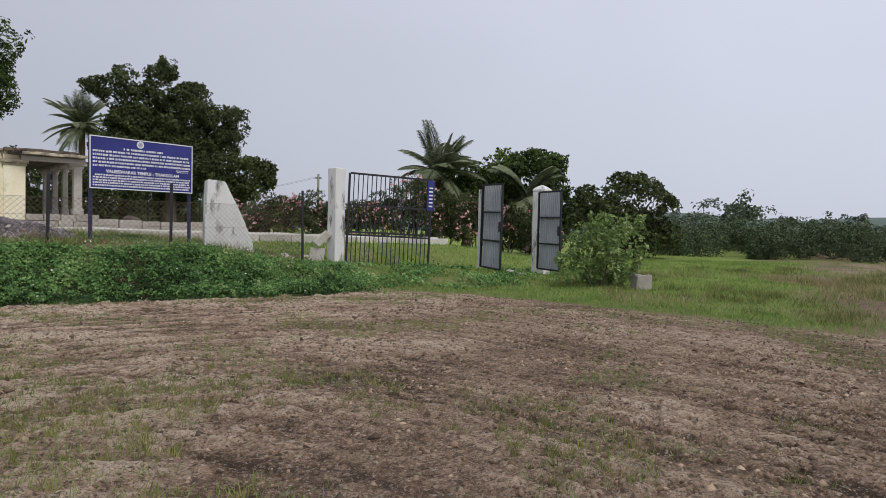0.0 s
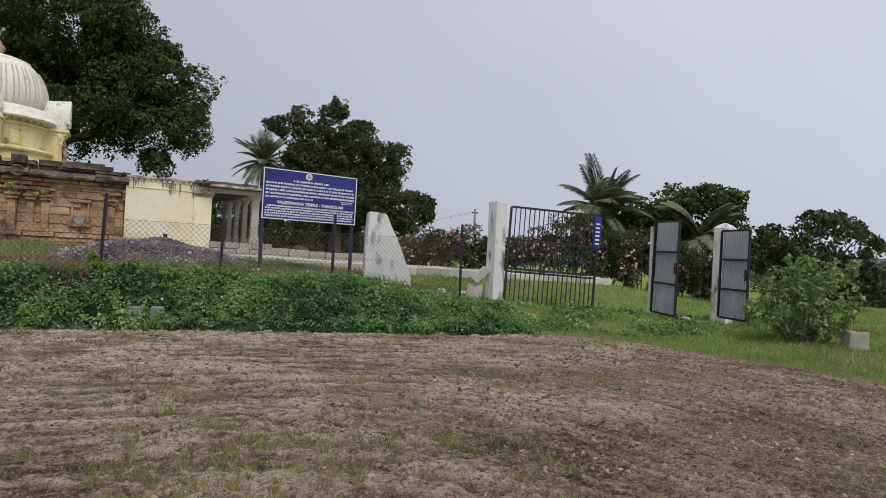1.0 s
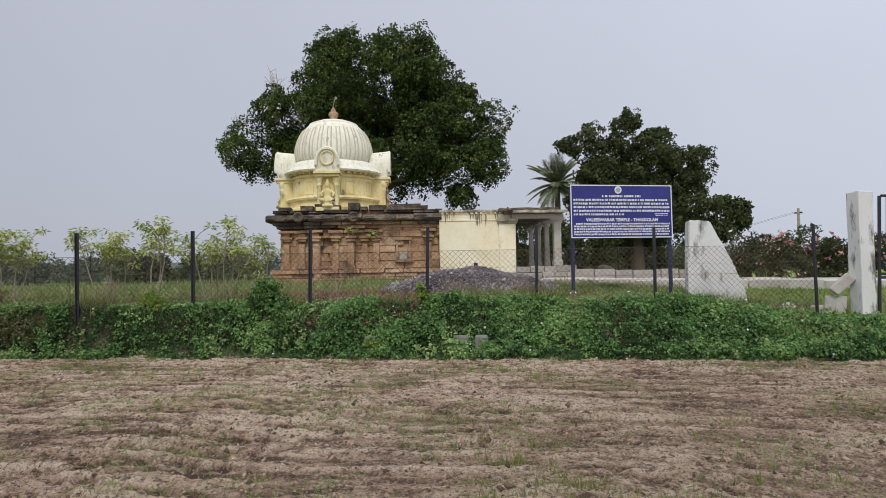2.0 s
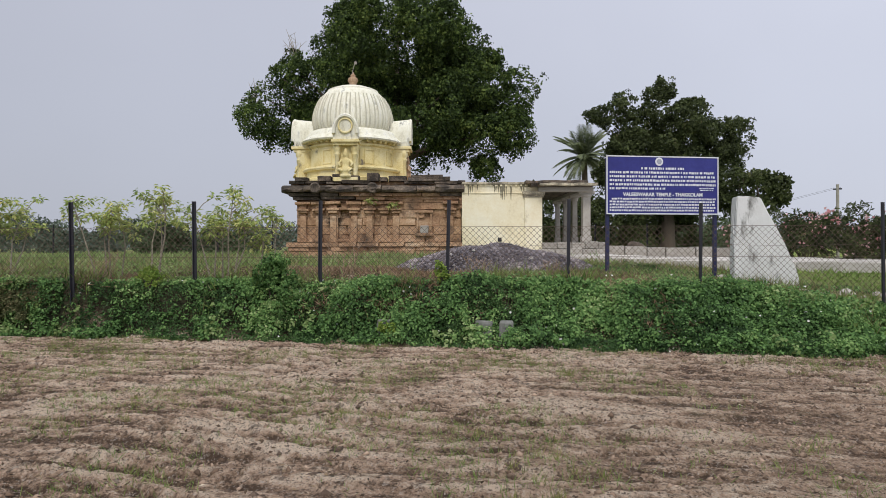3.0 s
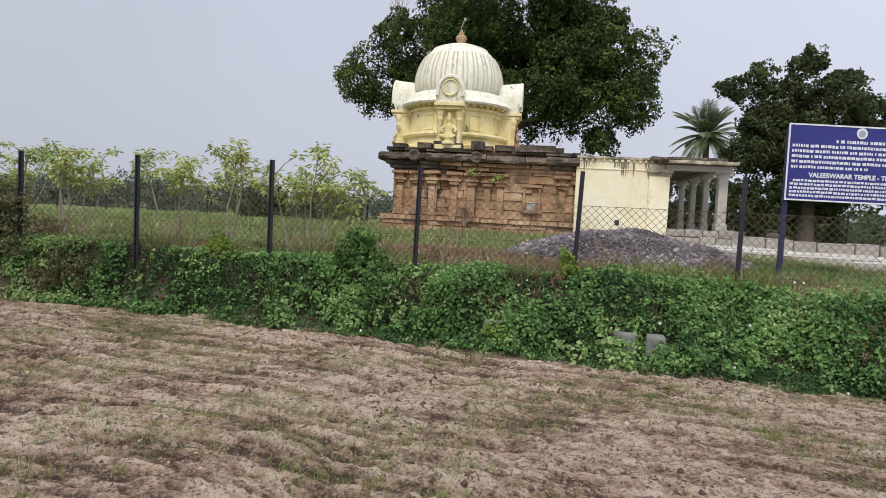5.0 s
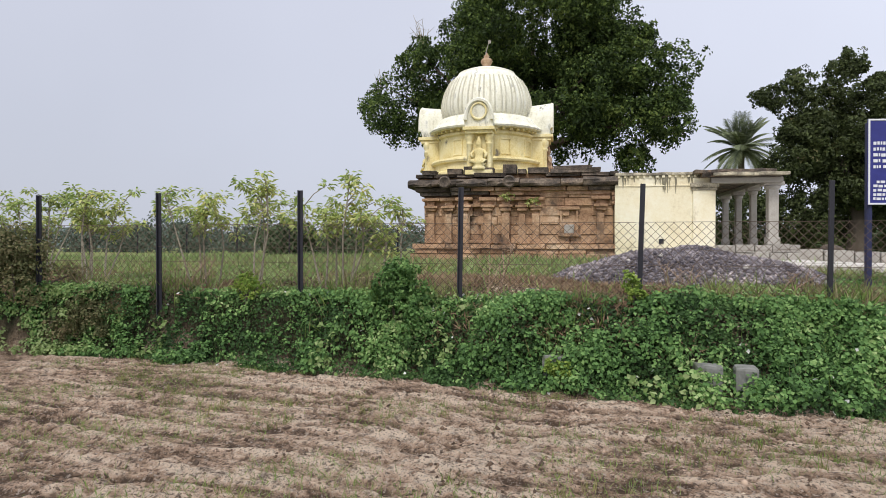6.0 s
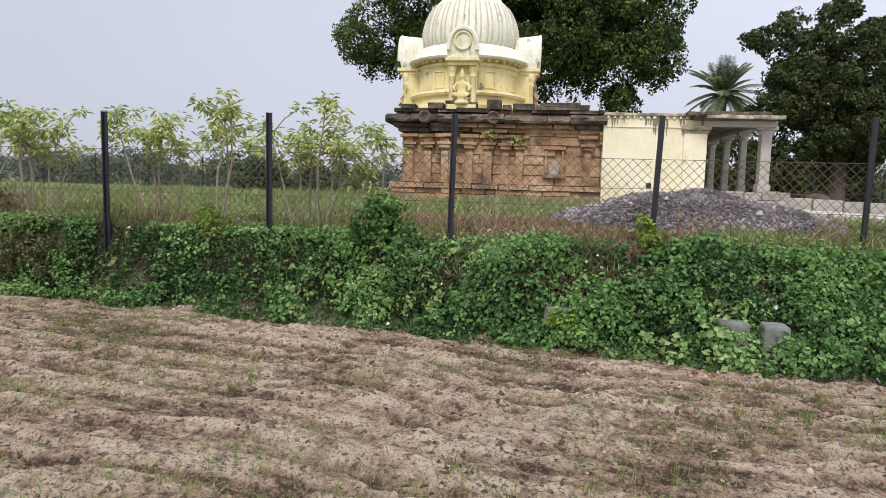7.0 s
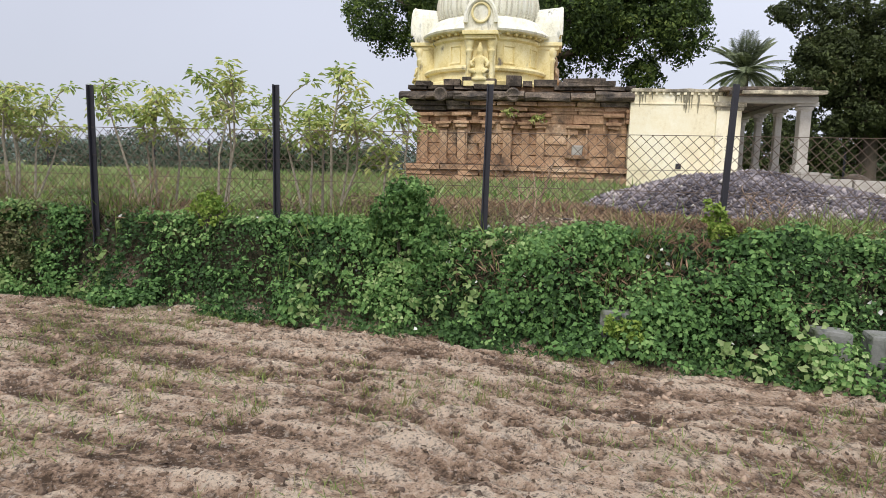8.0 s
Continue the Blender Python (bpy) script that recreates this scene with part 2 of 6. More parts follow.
# haze of distance is put into the next two colours: paler, bluer green
FAR_HAZE = leafy("far foliage with haze in its colour", [(0.05, (0.070, 0.092, 0.072)), (0.5, (0.105, 0.135, 0.10)), (0.9, (0.15, 0.18, 0.13))], 0.9, 0.1)
HILL_GREEN = weathered("wooded hill with haze in its colour", [(0.2, (0.055, 0.085, 0.075)), (0.5, (0.085, 0.115, 0.10)), (0.8, (0.12, 0.15, 0.13))], 0.06, 0.4, 0.95, 0.3, 0.5)

# ---- building tools ----


def mesh_from(name, verts, faces, material=None, smooth=False):
    me = bpy.data.meshes.new(name)
    me.from_pydata(verts, [], faces)
    if material:
        me.materials.append(material)
    if smooth:
        me.polygons.foreach_set("use_smooth", [True] * len(me.polygons))
    me.update()
    return me


def from_bm(name, bm, material, smooth=False):
    me = bpy.data.meshes.new(name)
    bmesh.ops.recalc_face_normals(bm, faces=bm.faces)
    bm.to_mesh(me)
    bm.free()
    me.materials.append(material)
    if smooth:
        me.polygons.foreach_set("use_smooth", [True] * len(me.polygons))
    return me


def part(name, bm, material, parent, label="", smooth=False):
    """One mesh object, from a bmesh or a ready mesh, under a thing or a part."""
    me = from_bm(name, bm, material, smooth) if isinstance(bm, bmesh.types.BMesh) else bm
    ob = new(name, me)
    ob.parent = parent
    return tagged(ob, label)


def thing(name, m, label, category, group="", kind=""):
    ob = new(name)
    ob.empty_display_size = 0.2
    ob.matrix_world = m
    return tagged(ob, label, category, group, kind)


def box(bm, x0, x1, y0, y1, z0, z1, bevel=0.0, turn=None):
    r = bmesh.ops.create_cube(bm, size=1.0)
    vs = r["verts"]
    for v in vs:
        v.co = Vector(((x0 + x1) / 2 + v.co.x * (x1 - x0), (y0 + y1) / 2 + v.co.y * (y1 - y0), (z0 + z1) / 2 + v.co.z * (z1 - z0)))
    if bevel:
        es = list({e for v in vs for e in v.link_edges})
        r = bmesh.ops.bevel(bm, geom=es, offset=bevel, segments=2, affect="EDGES", profile=0.6)
        vs = list({v for f in r["faces"] for v in f.verts} | {v for v in vs if v.is_valid})
    if turn:
        bmesh.ops.transform(bm, matrix=turn, verts=vs)
    return vs


def roughen(bm, amount, scale, seed=0):
    for v in bm.verts:
        v.co += noise.noise_vector(v.co * scale + Vector((seed * 3.1, seed * 1.7, 0))) * amount


def lathe(bm, profile, sides=32, rib=None, center=(0, 0)):
    """Turn a profile of (radius, z). rib(angle, i) scales the radius."""
    rings = []
    for i, (r, z) in enumerate(profile):
        ring = []
        for k in range(sides):
            a = 2 * math.pi * k / sides
            q = r * (rib(a, i) if rib else 1)
            ring.append(bm.verts.new((center[0] + q * math.cos(a), center[1] + q * math.sin(a), z)))
        rings.append(ring)
    for a, b in zip(rings, rings[1:]):
        for k in range(sides):
            bm.faces.new((a[k], a[(k + 1) % sides], b[(k + 1) % sides], b[k]))
    bm.faces.new(rings[0][::-1])
    bm.faces.new(rings[-1])


def tube(bm, pts, radii, sides=7):
    rings = []
    for i, p in enumerate(pts):
        p = Vector(p)
        d = Vector(pts[min(i + 1, len(pts) - 1)]) - Vector(pts[max(i - 1, 0)])
        d = d.normalized() if d.length > 1e-6 else Vector((0, 0, 1))
        u = d.cross(Vector((0.31, 0.95, 0.05))).normalized()
        w = d.cross(u)
        rings.append([bm.verts.new(p + (u * math.cos(6.2832 * k / sides) + w * math.sin(6.2832 * k / sides)) * radii[i]) for k in range(sides)])
    for a, b in zip(rings, rings[1:]):
        for k in range(sides):
            bm.faces.new((a[k], a[(k + 1) % sides], b[(k + 1) % sides], b[k]))
    bm.faces.new(rings[-1])
    bm.faces.new(rings[0][::-1])


def blades(name, base, direction, side, length, width, material, fold=0.25, wide=0.45):
    """Leaves as folded diamonds: base, two flanks and tip, one island each. Arrays of N rows."""
    n = len(base)
    length, width = np.reshape(length, (-1, 1)), np.reshape(width, (-1, 1))
    up = np.cross(side, direction)
    mid = base + direction * length * wide
    v = np.stack([base, mid - side * width / 2 + up * width * fold, base + direction * length - up * length * 0.12, mid + side * width / 2 + up * width * fold], 1).reshape(-1, 3)
    me = bpy.data.meshes.new(name)
    me.vertices.add(4 * n)
    me.vertices.foreach_set("co", v.astype(np.float32).ravel())
    k = np.arange(n)[:, None] * 4
    tri = np.concatenate([k + np.array([[0, 2, 1]]), k + np.array([[0, 3, 2]])], 1).reshape(-1)
    me.loops.add(6 * n)
    me.loops.foreach_set("vertex_index", tri.astype(np.int32))
    me.polygons.add(2 * n)
    me.polygons.foreach_set("loop_start", np.arange(0, 6 * n, 3, dtype=np.int32))
    me.update(calc_edges=True)
    me.materials.append(material)
    return me


def unit(v):
    return v / np.maximum(np.linalg.norm(v, axis=1, keepdims=True), 1e-9)


def scatter_dirs(rng, n, up=0.0):
    d = rng.normal(size=(n, 3))
    d[:, 2] += up
    return unit(d)


def leaf_frames(rng, outward, droop=0.3, jitter=0.7):
    """For each outward normal a leaf direction lying across it, drooping, and a side."""
    n = len(outward)
    t = unit(np.cross(outward, scatter_dirs(rng, n)))
    d = unit(t + outward * rng.uniform(0.0, jitter, (n, 1)) + np.array([[0, 0, -1.0]]) * droop)
    s = unit(np.cross(d, outward + rng.normal(size=(n, 3)) * 0.35))
    return d, s


# ---- lie of the land ----
FENCE0, ALONG, INWARD = (-12.79, 5.80), (0.766, 0.643), (-0.643, 0.766)


def fence_at(s, n=0.0, z=0.0):
    """The place s metres along the fence and n metres into the compound."""
    return Vector((FENCE0[0] + ALONG[0] * s + INWARD[0] * n, FENCE0[1] + ALONG[1] * s + INWARD[1] * n, z))


def fade(a, b, x):
    t = np.clip((x - a) / (b - a), 0, 1)
    return t * t * (3 - 2 * t)


LATTICE = np.random.default_rng(5).uniform(-1, 1, (256, 256))


def soft_noise(x, y):
    i, j = np.floor(x).astype(int), np.floor(y).astype(int)
    u, v = x - i, y - j
    u, v = u * u * (3 - 2 * u), v * v * (3 - 2 * v)
    g = lambda a, b: LATTICE[a % 256, b % 256]
    return (g(i, j) * (1 - u) + g(i + 1, j) * u) * (1 - v) + (g(i, j + 1) * (1 - u) + g(i + 1, j + 1) * u) * v


def bank_foot(s):
    """How far in front of the fence line the bank meets the field."""
    return -0.30 - 0.140 * np.clip(s, -0.5, 40)


def edges(x, y):
    """s along the fence, d1 past the bank's foot, d past the ploughed field's edge (negative in the field)."""
    s = (x - FENCE0[0]) * ALONG[0] + (y - FENCE0[1]) * ALONG[1]
    n = (x - FENCE0[0]) * INWARD[0] + (y - FENCE0[1]) * INWARD[1]
    d1 = n - bank_foot(s) + 0.16 * soft_noise(s * 0.8, n * 0 + 3.3)
    d2 = (x + 0.3) * 0.65 + (y - 12.4) * 0.76 - 0.5 + 0.15 * soft_noise(x * 0.9, y * 0.9)
    k = 2.2
    h = np.maximum(k - np.abs(d1 - d2), 0) / k
    return s, n, d1, np.maximum(d1, d2) + h * h * k / 4 - 0.35


def land(x, y, fine=True):
    x, y = np.asarray(x, float), np.asarray(y, float)
    s, n, d1, d = edges(x, y)
    top = np.interp(s, [-60, -20, 0, 9, 13, 16, 20], [0.86, 0.86, 0.80, 0.78, 0.42, 0.30, 0.05])
    inner = np.interp(s, [-60, -20, 0, 4, 9, 13, 17, 20, 23, 27], [0.95, 0.97, 0.97, 0.99, 1.00, 0.82, 0.76, 0.70, 0.35, 0.05])
    reach = np.interp(s, [-10, 0, 4, 9, 13], [0.26, 0.32, 0.78, 1.25, 2.4])
    z = fade(0, 1, d1 / reach) * top + (inner - top) * fade(0, 1, (d1 - np.interp(s, [9, 13], [0.8, 3.2])) / np.interp(s, [9, 13], [4.7, 3.2]))
    z = z + fade(0.2, 1.5, d) * (0.05 * soft_noise(x * 0.6, y * 0.6) + 0.02 * soft_noise(x * 2.3, y * 2.3))
    z = z + fade(40, 200, np.hypot(x, y)) * 0.5 * soft_noise(x * 0.02, y * 0.02)
    if fine:
        w = d * 2 * math.pi / 0.40 + 1.1 * soft_noise(x * 0.55, y * 0.55) + 0.4 * soft_noise(x * 2.1, y * 2.1)
        inside = (1 - fade(-0.4, 0.05, d)) * fade(1.2, 3.0, y) * fade(-16, -12.6, x) * (1 - fade(5.2, 9, x))
        lump = soft_noise(s * 1.5, d * 7.5) * (0.7 - 0.45 * fade(-4, 0, x)) + 0.5 * (1 - 2.2 * np.abs(soft_noise(s * 3.0 + 7, d * 10.0)))
        crumb = 1 - 2.4 * np.abs(soft_noise(s * 5.5, d * 16.0)) + 0.9 * soft_noise(x * 19.0 + 5, y * 19.0)
        z = z + inside * ((0.004 + 0.017 * (1 - fade(-4.5, 0.5, x))) * (np.sin(w) + 0.3 * np.sin(2.3 * w + 1)) * (0.6 + 0.4 * soft_noise(x * 0.8 + 9, y * 0.8)) + (0.028 * lump + 0.022 * crumb) * (0.6 + 0.4 * soft_noise(x * 0.9 + 3, y * 0.9)) + 0.02 * soft_noise(x * 1.3, y * 1.3))
    return z


def ground_at(x, y):
    return float(land(np.array([x]), np.array([y]))[0])


# ---- the ground: one sheet to the horizon ----
def spread(lo, hi, step, far):
    """Even lines between lo and hi, then wider and wider ones out to far."""
    mid = list(np.arange(lo, hi, step))
    out, g, p = [], step, hi
    while p < far:
        out.append(p)
        g *= 1.16
        p += g
    left, g, p = [], step, lo - step
    while p > -far:
        left.append(p)
        g *= 1.16
        p -= g
    return np.array(left[::-1] + mid + out)


def ground_material():
    m, nt, p = base_mat("ploughed soil and grass", 0.95)

    def at(name):
        a = nt.nodes.new("ShaderNodeAttribute")
        a.attribute_name = name
        return a.outputs["Fac"]

    soil, damp, crest_shade, bright, weedy, leaf_gap_shade, parched = at("soil"), at("damp"), at("crest_shade"), at("bright"), at("weedy"), at("leaf_gap_shade"), at("parched")
    a, b, c = noise_tex(nt, 0.55, 5, 0.6), noise_tex(nt, 7.0, 6, 0.7), noise_tex(nt, 38.0, 5, 0.7)
    f = math_node(nt, "ADD", math_node(nt, "MULTIPLY", a, 0.30), math_node(nt, "ADD", math_node(nt, "MULTIPLY", b, 0.35), math_node(nt, "MULTIPLY", c, 0.35)))
    # pale crust on crests and shade in furrow hollows, both put into the colour
    f = math_node(nt, "ADD", f, math_node(nt, "MULTIPLY", math_node(nt, "SUBTRACT", crest_shade, 0.5), 0.30))
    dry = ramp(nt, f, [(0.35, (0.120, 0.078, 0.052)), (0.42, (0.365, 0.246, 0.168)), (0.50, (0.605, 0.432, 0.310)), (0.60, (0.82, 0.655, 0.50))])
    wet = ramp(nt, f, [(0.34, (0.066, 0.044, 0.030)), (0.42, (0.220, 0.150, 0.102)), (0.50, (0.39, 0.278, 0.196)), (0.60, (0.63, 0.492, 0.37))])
    earth = mix(nt, damp, dry, wet)
    # three dark layers speckle the soil; the 58 layer paints shade between clods
    for scale, lo, hi, amount, tint in ((11.0, 0.54, 0.66, 0.75, (0.10, 0.072, 0.055)), (27.0, 0.55, 0.64, 0.85, (0.080, 0.055, 0.040)), (58.0, 0.55, 0.62, 0.8, (0.10, 0.070, 0.052)), (46.0, 0.57, 0.64, 0.55, (0.74, 0.64, 0.55)), (19.0, 0.58, 0.68, 0.5, (0.68, 0.58, 0.48))):
        k = nt.nodes.new("ShaderNodeMapRange")
        k.inputs["From Min"].default_value, k.inputs["From Max"].default_value, k.inputs["To Max"].default_value = lo, hi, amount
        nt.links.new(noise_tex(nt, scale, 5, 0.65), k.inputs["Value"])
        earth = mix(nt, k.outputs[0], earth, tint)
    moss_f = nt.nodes.new("ShaderNodeMapRange")
    moss_f.inputs["From Min"].default_value, moss_f.inputs["From Max"].default_value, moss_f.inputs["To Max"].default_value = 0.56, 0.70, 0.36
    nt.links.new(noise_tex(nt, 1.9, 6, 0.7), moss_f.inputs["Value"])
    earth = mix(nt, math_node(nt, "MULTIPLY", moss_f.outputs[0], weedy), earth, (0.13, 0.13, 0.055))
    turf = ramp(nt, math_node(nt, "ADD", math_node(nt, "MULTIPLY", a, 0.5), math_node(nt, "MULTIPLY", b, 0.5)), [(0.3, (0.13, 0.19, 0.048)), (0.48, (0.21, 0.27, 0.08)), (0.58, (0.31, 0.28, 0.14)), (0.70, (0.42, 0.32, 0.21))])
    lawn = ramp(nt, math_node(nt, "ADD", math_node(nt, "MULTIPLY", a, 0.5), math_node(nt, "MULTIPLY", b, 0.5)), [(0.3, (0.16, 0.24, 0.045)), (0.55, (0.25, 0.34, 0.07)), (0.75, (0.38, 0.38, 0.14))])
    turf = mix(nt, bright, turf, lawn)
    bare_earth = ramp(nt, f, [(0.30, (0.15, 0.10, 0.07)), (0.48, (0.30, 0.21, 0.15)), (0.62, (0.44, 0.33, 0.25))])
    turf = mix(nt, parched, turf, bare_earth)
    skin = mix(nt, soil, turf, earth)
    # dark soil below the creeper, its colour deepened as shade in the leaf gaps
    skin = mix(nt, leaf_gap_shade, skin, ramp(nt, b, [(0.35, (0.032, 0.032, 0.018)), (0.65, (0.085, 0.078, 0.046))]))
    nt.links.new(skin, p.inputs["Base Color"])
    p.inputs["Specular IOR Level"].default_value = 0.15
    nt.links.new(bump_of(nt, math_node(nt, "ADD", b, math_node(nt, "MULTIPLY", c, 0.6)), 1.0, 0.13), p.inputs["Normal"])
    return m


def build_ground():
    xs, ys = spread(-12.6, 5.2, 0.028, 1500), spread(3.0, 12.6, 0.028, 1500)
    gx, gy = np.meshgrid(xs, ys)
    x, y = gx.ravel(), gy.ravel()
    z = land(x, y)
    s, n, d1, d = edges(x, y)
    nx, ny = len(xs), len(ys)
    me = bpy.data.meshes.new("ground")
    me.vertices.add(nx * ny)
    me.vertices.foreach_set("co", np.stack([x, y, z], 1).astype(np.float32).ravel())
    i = (np.arange(ny - 1)[:, None] * nx + np.arange(nx - 1)[None, :]).ravel()
    quads = np.stack([i, i + 1, i + nx + 1, i + nx], 1)
    me.loops.add(quads.size)
    me.loops.foreach_set("vertex_index", quads.astype(np.int32).ravel())
    me.polygons.add(len(quads))
    me.polygons.foreach_set("loop_start", np.arange(0, quads.size, 4, dtype=np.int32))
    me.update(calc_edges=True)
    me.polygons.foreach_set("use_smooth", [True] * len(me.polygons))
    wob = soft_noise(x * 1.7, y * 1.7) * 0.25 + soft_noise(x * 5, y * 5) * 0.12
    flat = land(x, y, False)
    bare = fade(26, 28, np.hypot(x, y)) * (1 - fade(34, 36, np.hypot(x, y))) * fade(0.52, 0.58, np.arctan2(x, y))
    values = {
        "soil": np.maximum(1 - fade(-0.25, 0.15, d + wob), bare),
        "damp": np.clip(fade(-7.0, 2.5, x + 1.5 * soft_noise(x * 0.5, y * 0.5)) * 0.75 + 0.12 * soft_noise(x * 1.1, y * 1.1), 0, 1),
        # where the bank's soil is painted dark as shade below the creeper
        "leaf_gap_shade": fade(-0.05, 0.15, d1 + 0.5 * wob) * (1 - fade(0.05, 0.4, n + wob)) * (1 - fade(12, 13.5, s)),
        "parched": np.clip(fade(-0.15, 0.25, n) * (1 - fade(1.6, 3.0, n)) * (1 - fade(9, 11, s)) * (0.75 + 0.6 * soft_noise(x * 0.9, y * 0.9)) + fade(4.5, 8, x) * (1 - fade(11, 16, y)) * (0.5 + 0.8 * soft_noise(x * 0.6, y * 0.6)) + fade(-0.6, 1.6, x - 0.5 * y + 1.6 * soft_noise(x * 0.5, y * 0.5)) * fade(4, 6, x) * (1 - fade(40, 60, y)) * (0.7 + 0.5 * soft_noise(x * 0.35 + 3, y * 0.5)), 0, 1),
        # height above the smooth land, plus streaks: drives the painted furrow shade
        "crest_shade": np.clip((z - flat + 0.03) / 0.085 + (0.30 * soft_noise(s * 2.5, d * 15) + 0.26 * soft_noise(s * 9, d * 26)) * (1 - 0.7 * fade(-4, 0, x)) * fade(2.9, 3.3, y) * fade(-12.7, -12.2, x), -0.05, 1.3),
        "bright": fade(15.5, 19, s) * (0.75 + 0.25 * soft_noise(x * 0.4, y * 0.4)),
        "weedy": np.clip(0.45 + 0.8 * soft_noise(x * 0.35, y * 0.35), 0, 1),
    }
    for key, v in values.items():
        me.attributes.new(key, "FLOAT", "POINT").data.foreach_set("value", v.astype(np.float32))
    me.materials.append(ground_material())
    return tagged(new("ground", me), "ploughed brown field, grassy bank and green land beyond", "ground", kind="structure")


build_ground()

# ---- the shrine: stone base, cream tower, painted hall and open pillared porch ----
SHRINE = pose(-19.96, 17.57, 1.12, 0, 0, 43)
ORIGIN_Z = 1.12


def unit_block(name, seed, material):
    """A worn stone 1 x 1 x 1, its front at y = -0.5."""
    bm = bmesh.new()
    box(bm, -0.5, 0.5, -0.5, 0.5, -0.5, 0.5)
    bmesh.ops.bevel(bm, geom=bm.edges[:], offset=0.03, segments=1, affect="EDGES")
    r = random.Random(seed)
    for v in bm.verts:
        v.co += Vector((r.uniform(-1, 1) * 0.012, r.uniform(-1, 1) * 0.05, r.uniform(-1, 1) * 0.022))
    return from_bm(name, bm, material)


def round_block(name, seed, material):
    """An overhang stone 1 x 1 x 1 whose front edge curls over and down."""
    bm = bmesh.new()
    prof = [(0.5, -0.5), (-0.40, -0.5), (-0.46, -0.44), (-0.5, -0.2), (-0.47, 0.1), (-0.36, 0.36), (-0.15, 0.5), (0.5, 0.5)]
    rings = [[bm.verts.new((x, y, z)) for y, z in prof] for x in (-0.5, -0.25, 0, 0.25, 0.5)]
    n = len(prof)
    for a, b in zip(rings, rings[1:]):
        for i in range(n):
            bm.faces.new((a[i], a[(i + 1) % n], b[(i + 1) % n], b[i]))
    bm.faces.new(rings[0][::-1])
    bm.faces.new(rings[-1])
    r = random.Random(seed)
    for v in bm.verts:
        v.co += Vector((0.01 * r.uniform(-1, 1), 0.035 * r.uniform(-1, 1), 0.06 * r.uniform(-1, 1)))
    return from_bm(name, bm, material)


def lay(mesh, name, parent, x0, x1, y0, y1, z0, z1, tilt=0.0):
    ob = new(name, mesh)
    ob.parent = parent
    ob.matrix_basis = pose((x0 + x1) / 2, (y0 + y1) / 2, (z0 + z1) / 2, tilt * 0.6, tilt, tilt * 0.4) @ Matrix.Diagonal((x1 - x0, y1 - y0, z1 - z0, 1))
    return ob


def build_base():
    base = thing("stone_shrine_base", SHRINE, "weathered red-brown sandstone shrine base with blackened cornice", "temple base")
    rng = random.Random(11)
    stones = [unit_block("stone_block", k, SANDSTONE) for k in range(5)]
    dark = [unit_block("cornice_stone", 20 + k, DARKSTONE) for k in range(4)]
    curl = [round_block("cornice_stone", 30 + k, DARKSTONE) for k in range(5)]
    bm = bmesh.new()
    box(bm, -1.70, 1.78, -1.66, 1.7, 0.0, 2.25)
    box(bm, 1.78, 3.92, -1.78, 1.4, 0.0, 2.25)
    box(bm, -1.9, 3.98, -1.78, 1.9, 2.2, 2.5)
    part("core", bm, SANDSTONE, base)
    # plinth mouldings: three courses that step in
    for z0, z1, out in ((-0.25, 0.12, 0.32), (0.12, 0.26, 0.20), (0.26, 0.42, 0.26)):
        x = -1.78 - out
        while x < 3.95:
            w = min(rng.uniform(0.55, 1.1), 4.02 + out * 0.4 - x)
            bay = 0.12 if -0.62 < x + w / 2 < 0.9 else 0.0
            j = rng.uniform(-0.02, 0.02)
            lay(rng.choice(stones), "plinth_stone", base, x + 0.006, x + w - 0.006, -1.74 - out - bay + j, -1.3, z0 + rng.uniform(0, 0.012), z1 - 0.006, rng.uniform(-0.8, 0.8))
            x += w
    # wall courses in bays: corner, centre, corner, vestibule
    for x0, x1, front in ((-1.72, -0.58, -1.72), (-0.58, 0.92, -1.86), (0.92, 1.80, -1.72), (1.80, 3.92, -1.84)):
        z = 0.42
        for h in (0.27, 0.30, 0.26, 0.29, 0.24, 0.25, 0.22):
            x = x0
            while x < x1 - 0.01:
                w = rng.uniform(0.32, 0.8) if x0 < 1.5 else rng.uniform(0.55, 1.25)
                if x + w > x1 - 0.2:
                    w = x1 - x
                cx, cz = x + w / 2, z + h / 2
                niche = (-0.34 < cx < 0.12 and 0.5 < cz < 1.5) or (2.42 < cx < 2.90 and 0.7 < cz < 1.4)
                j = rng.uniform(-0.02, 0.02) + (0.14 if niche else 0)
                if rng.random() > 0.05:
                    lay(rng.choice(stones), "stone_block", base, x + 0.002, x + w - 0.002, front + j, front + 0.5, z + 0.002, z + h - 0.002, rng.uniform(-0.5, 0.5))
                x += w
            z += h
    # pilasters with stepped capitals
    for x, front in ((-1.49, -1.72), (-0.94, -1.72), (-0.44, -1.86), (0.27, -1.86), (0.80, -1.86), (1.28, -1.72), (1.68, -1.72), (3.55, -1.84)):
        w = 0.105
        bm = bmesh.new()
        box(bm, x - w, x + w, front - 0.11, front + 0.1, 0.42, 1.32, 0.012)
        box(bm, x - w - 0.03, x + w + 0.03, front - 0.11, front + 0.1, 0.42, 0.56, 0.012)
        box(bm, x - w + 0.02, x + w - 0.02, front - 0.06, front + 0.1, 1.32, 1.40, 0.01)
        box(bm, x - w - 0.05, x + w + 0.05, front - 0.17, front + 0.1, 1.40, 1.50, 0.03)
        box(bm, x - w - 0.10, x + w + 0.10, front - 0.21, front + 0.1, 1.50, 1.57, 0.01)
        box(bm, x - w - 0.02, x + w + 0.02, front - 0.10, front + 0.1, 1.57, 1.70, 0.012)
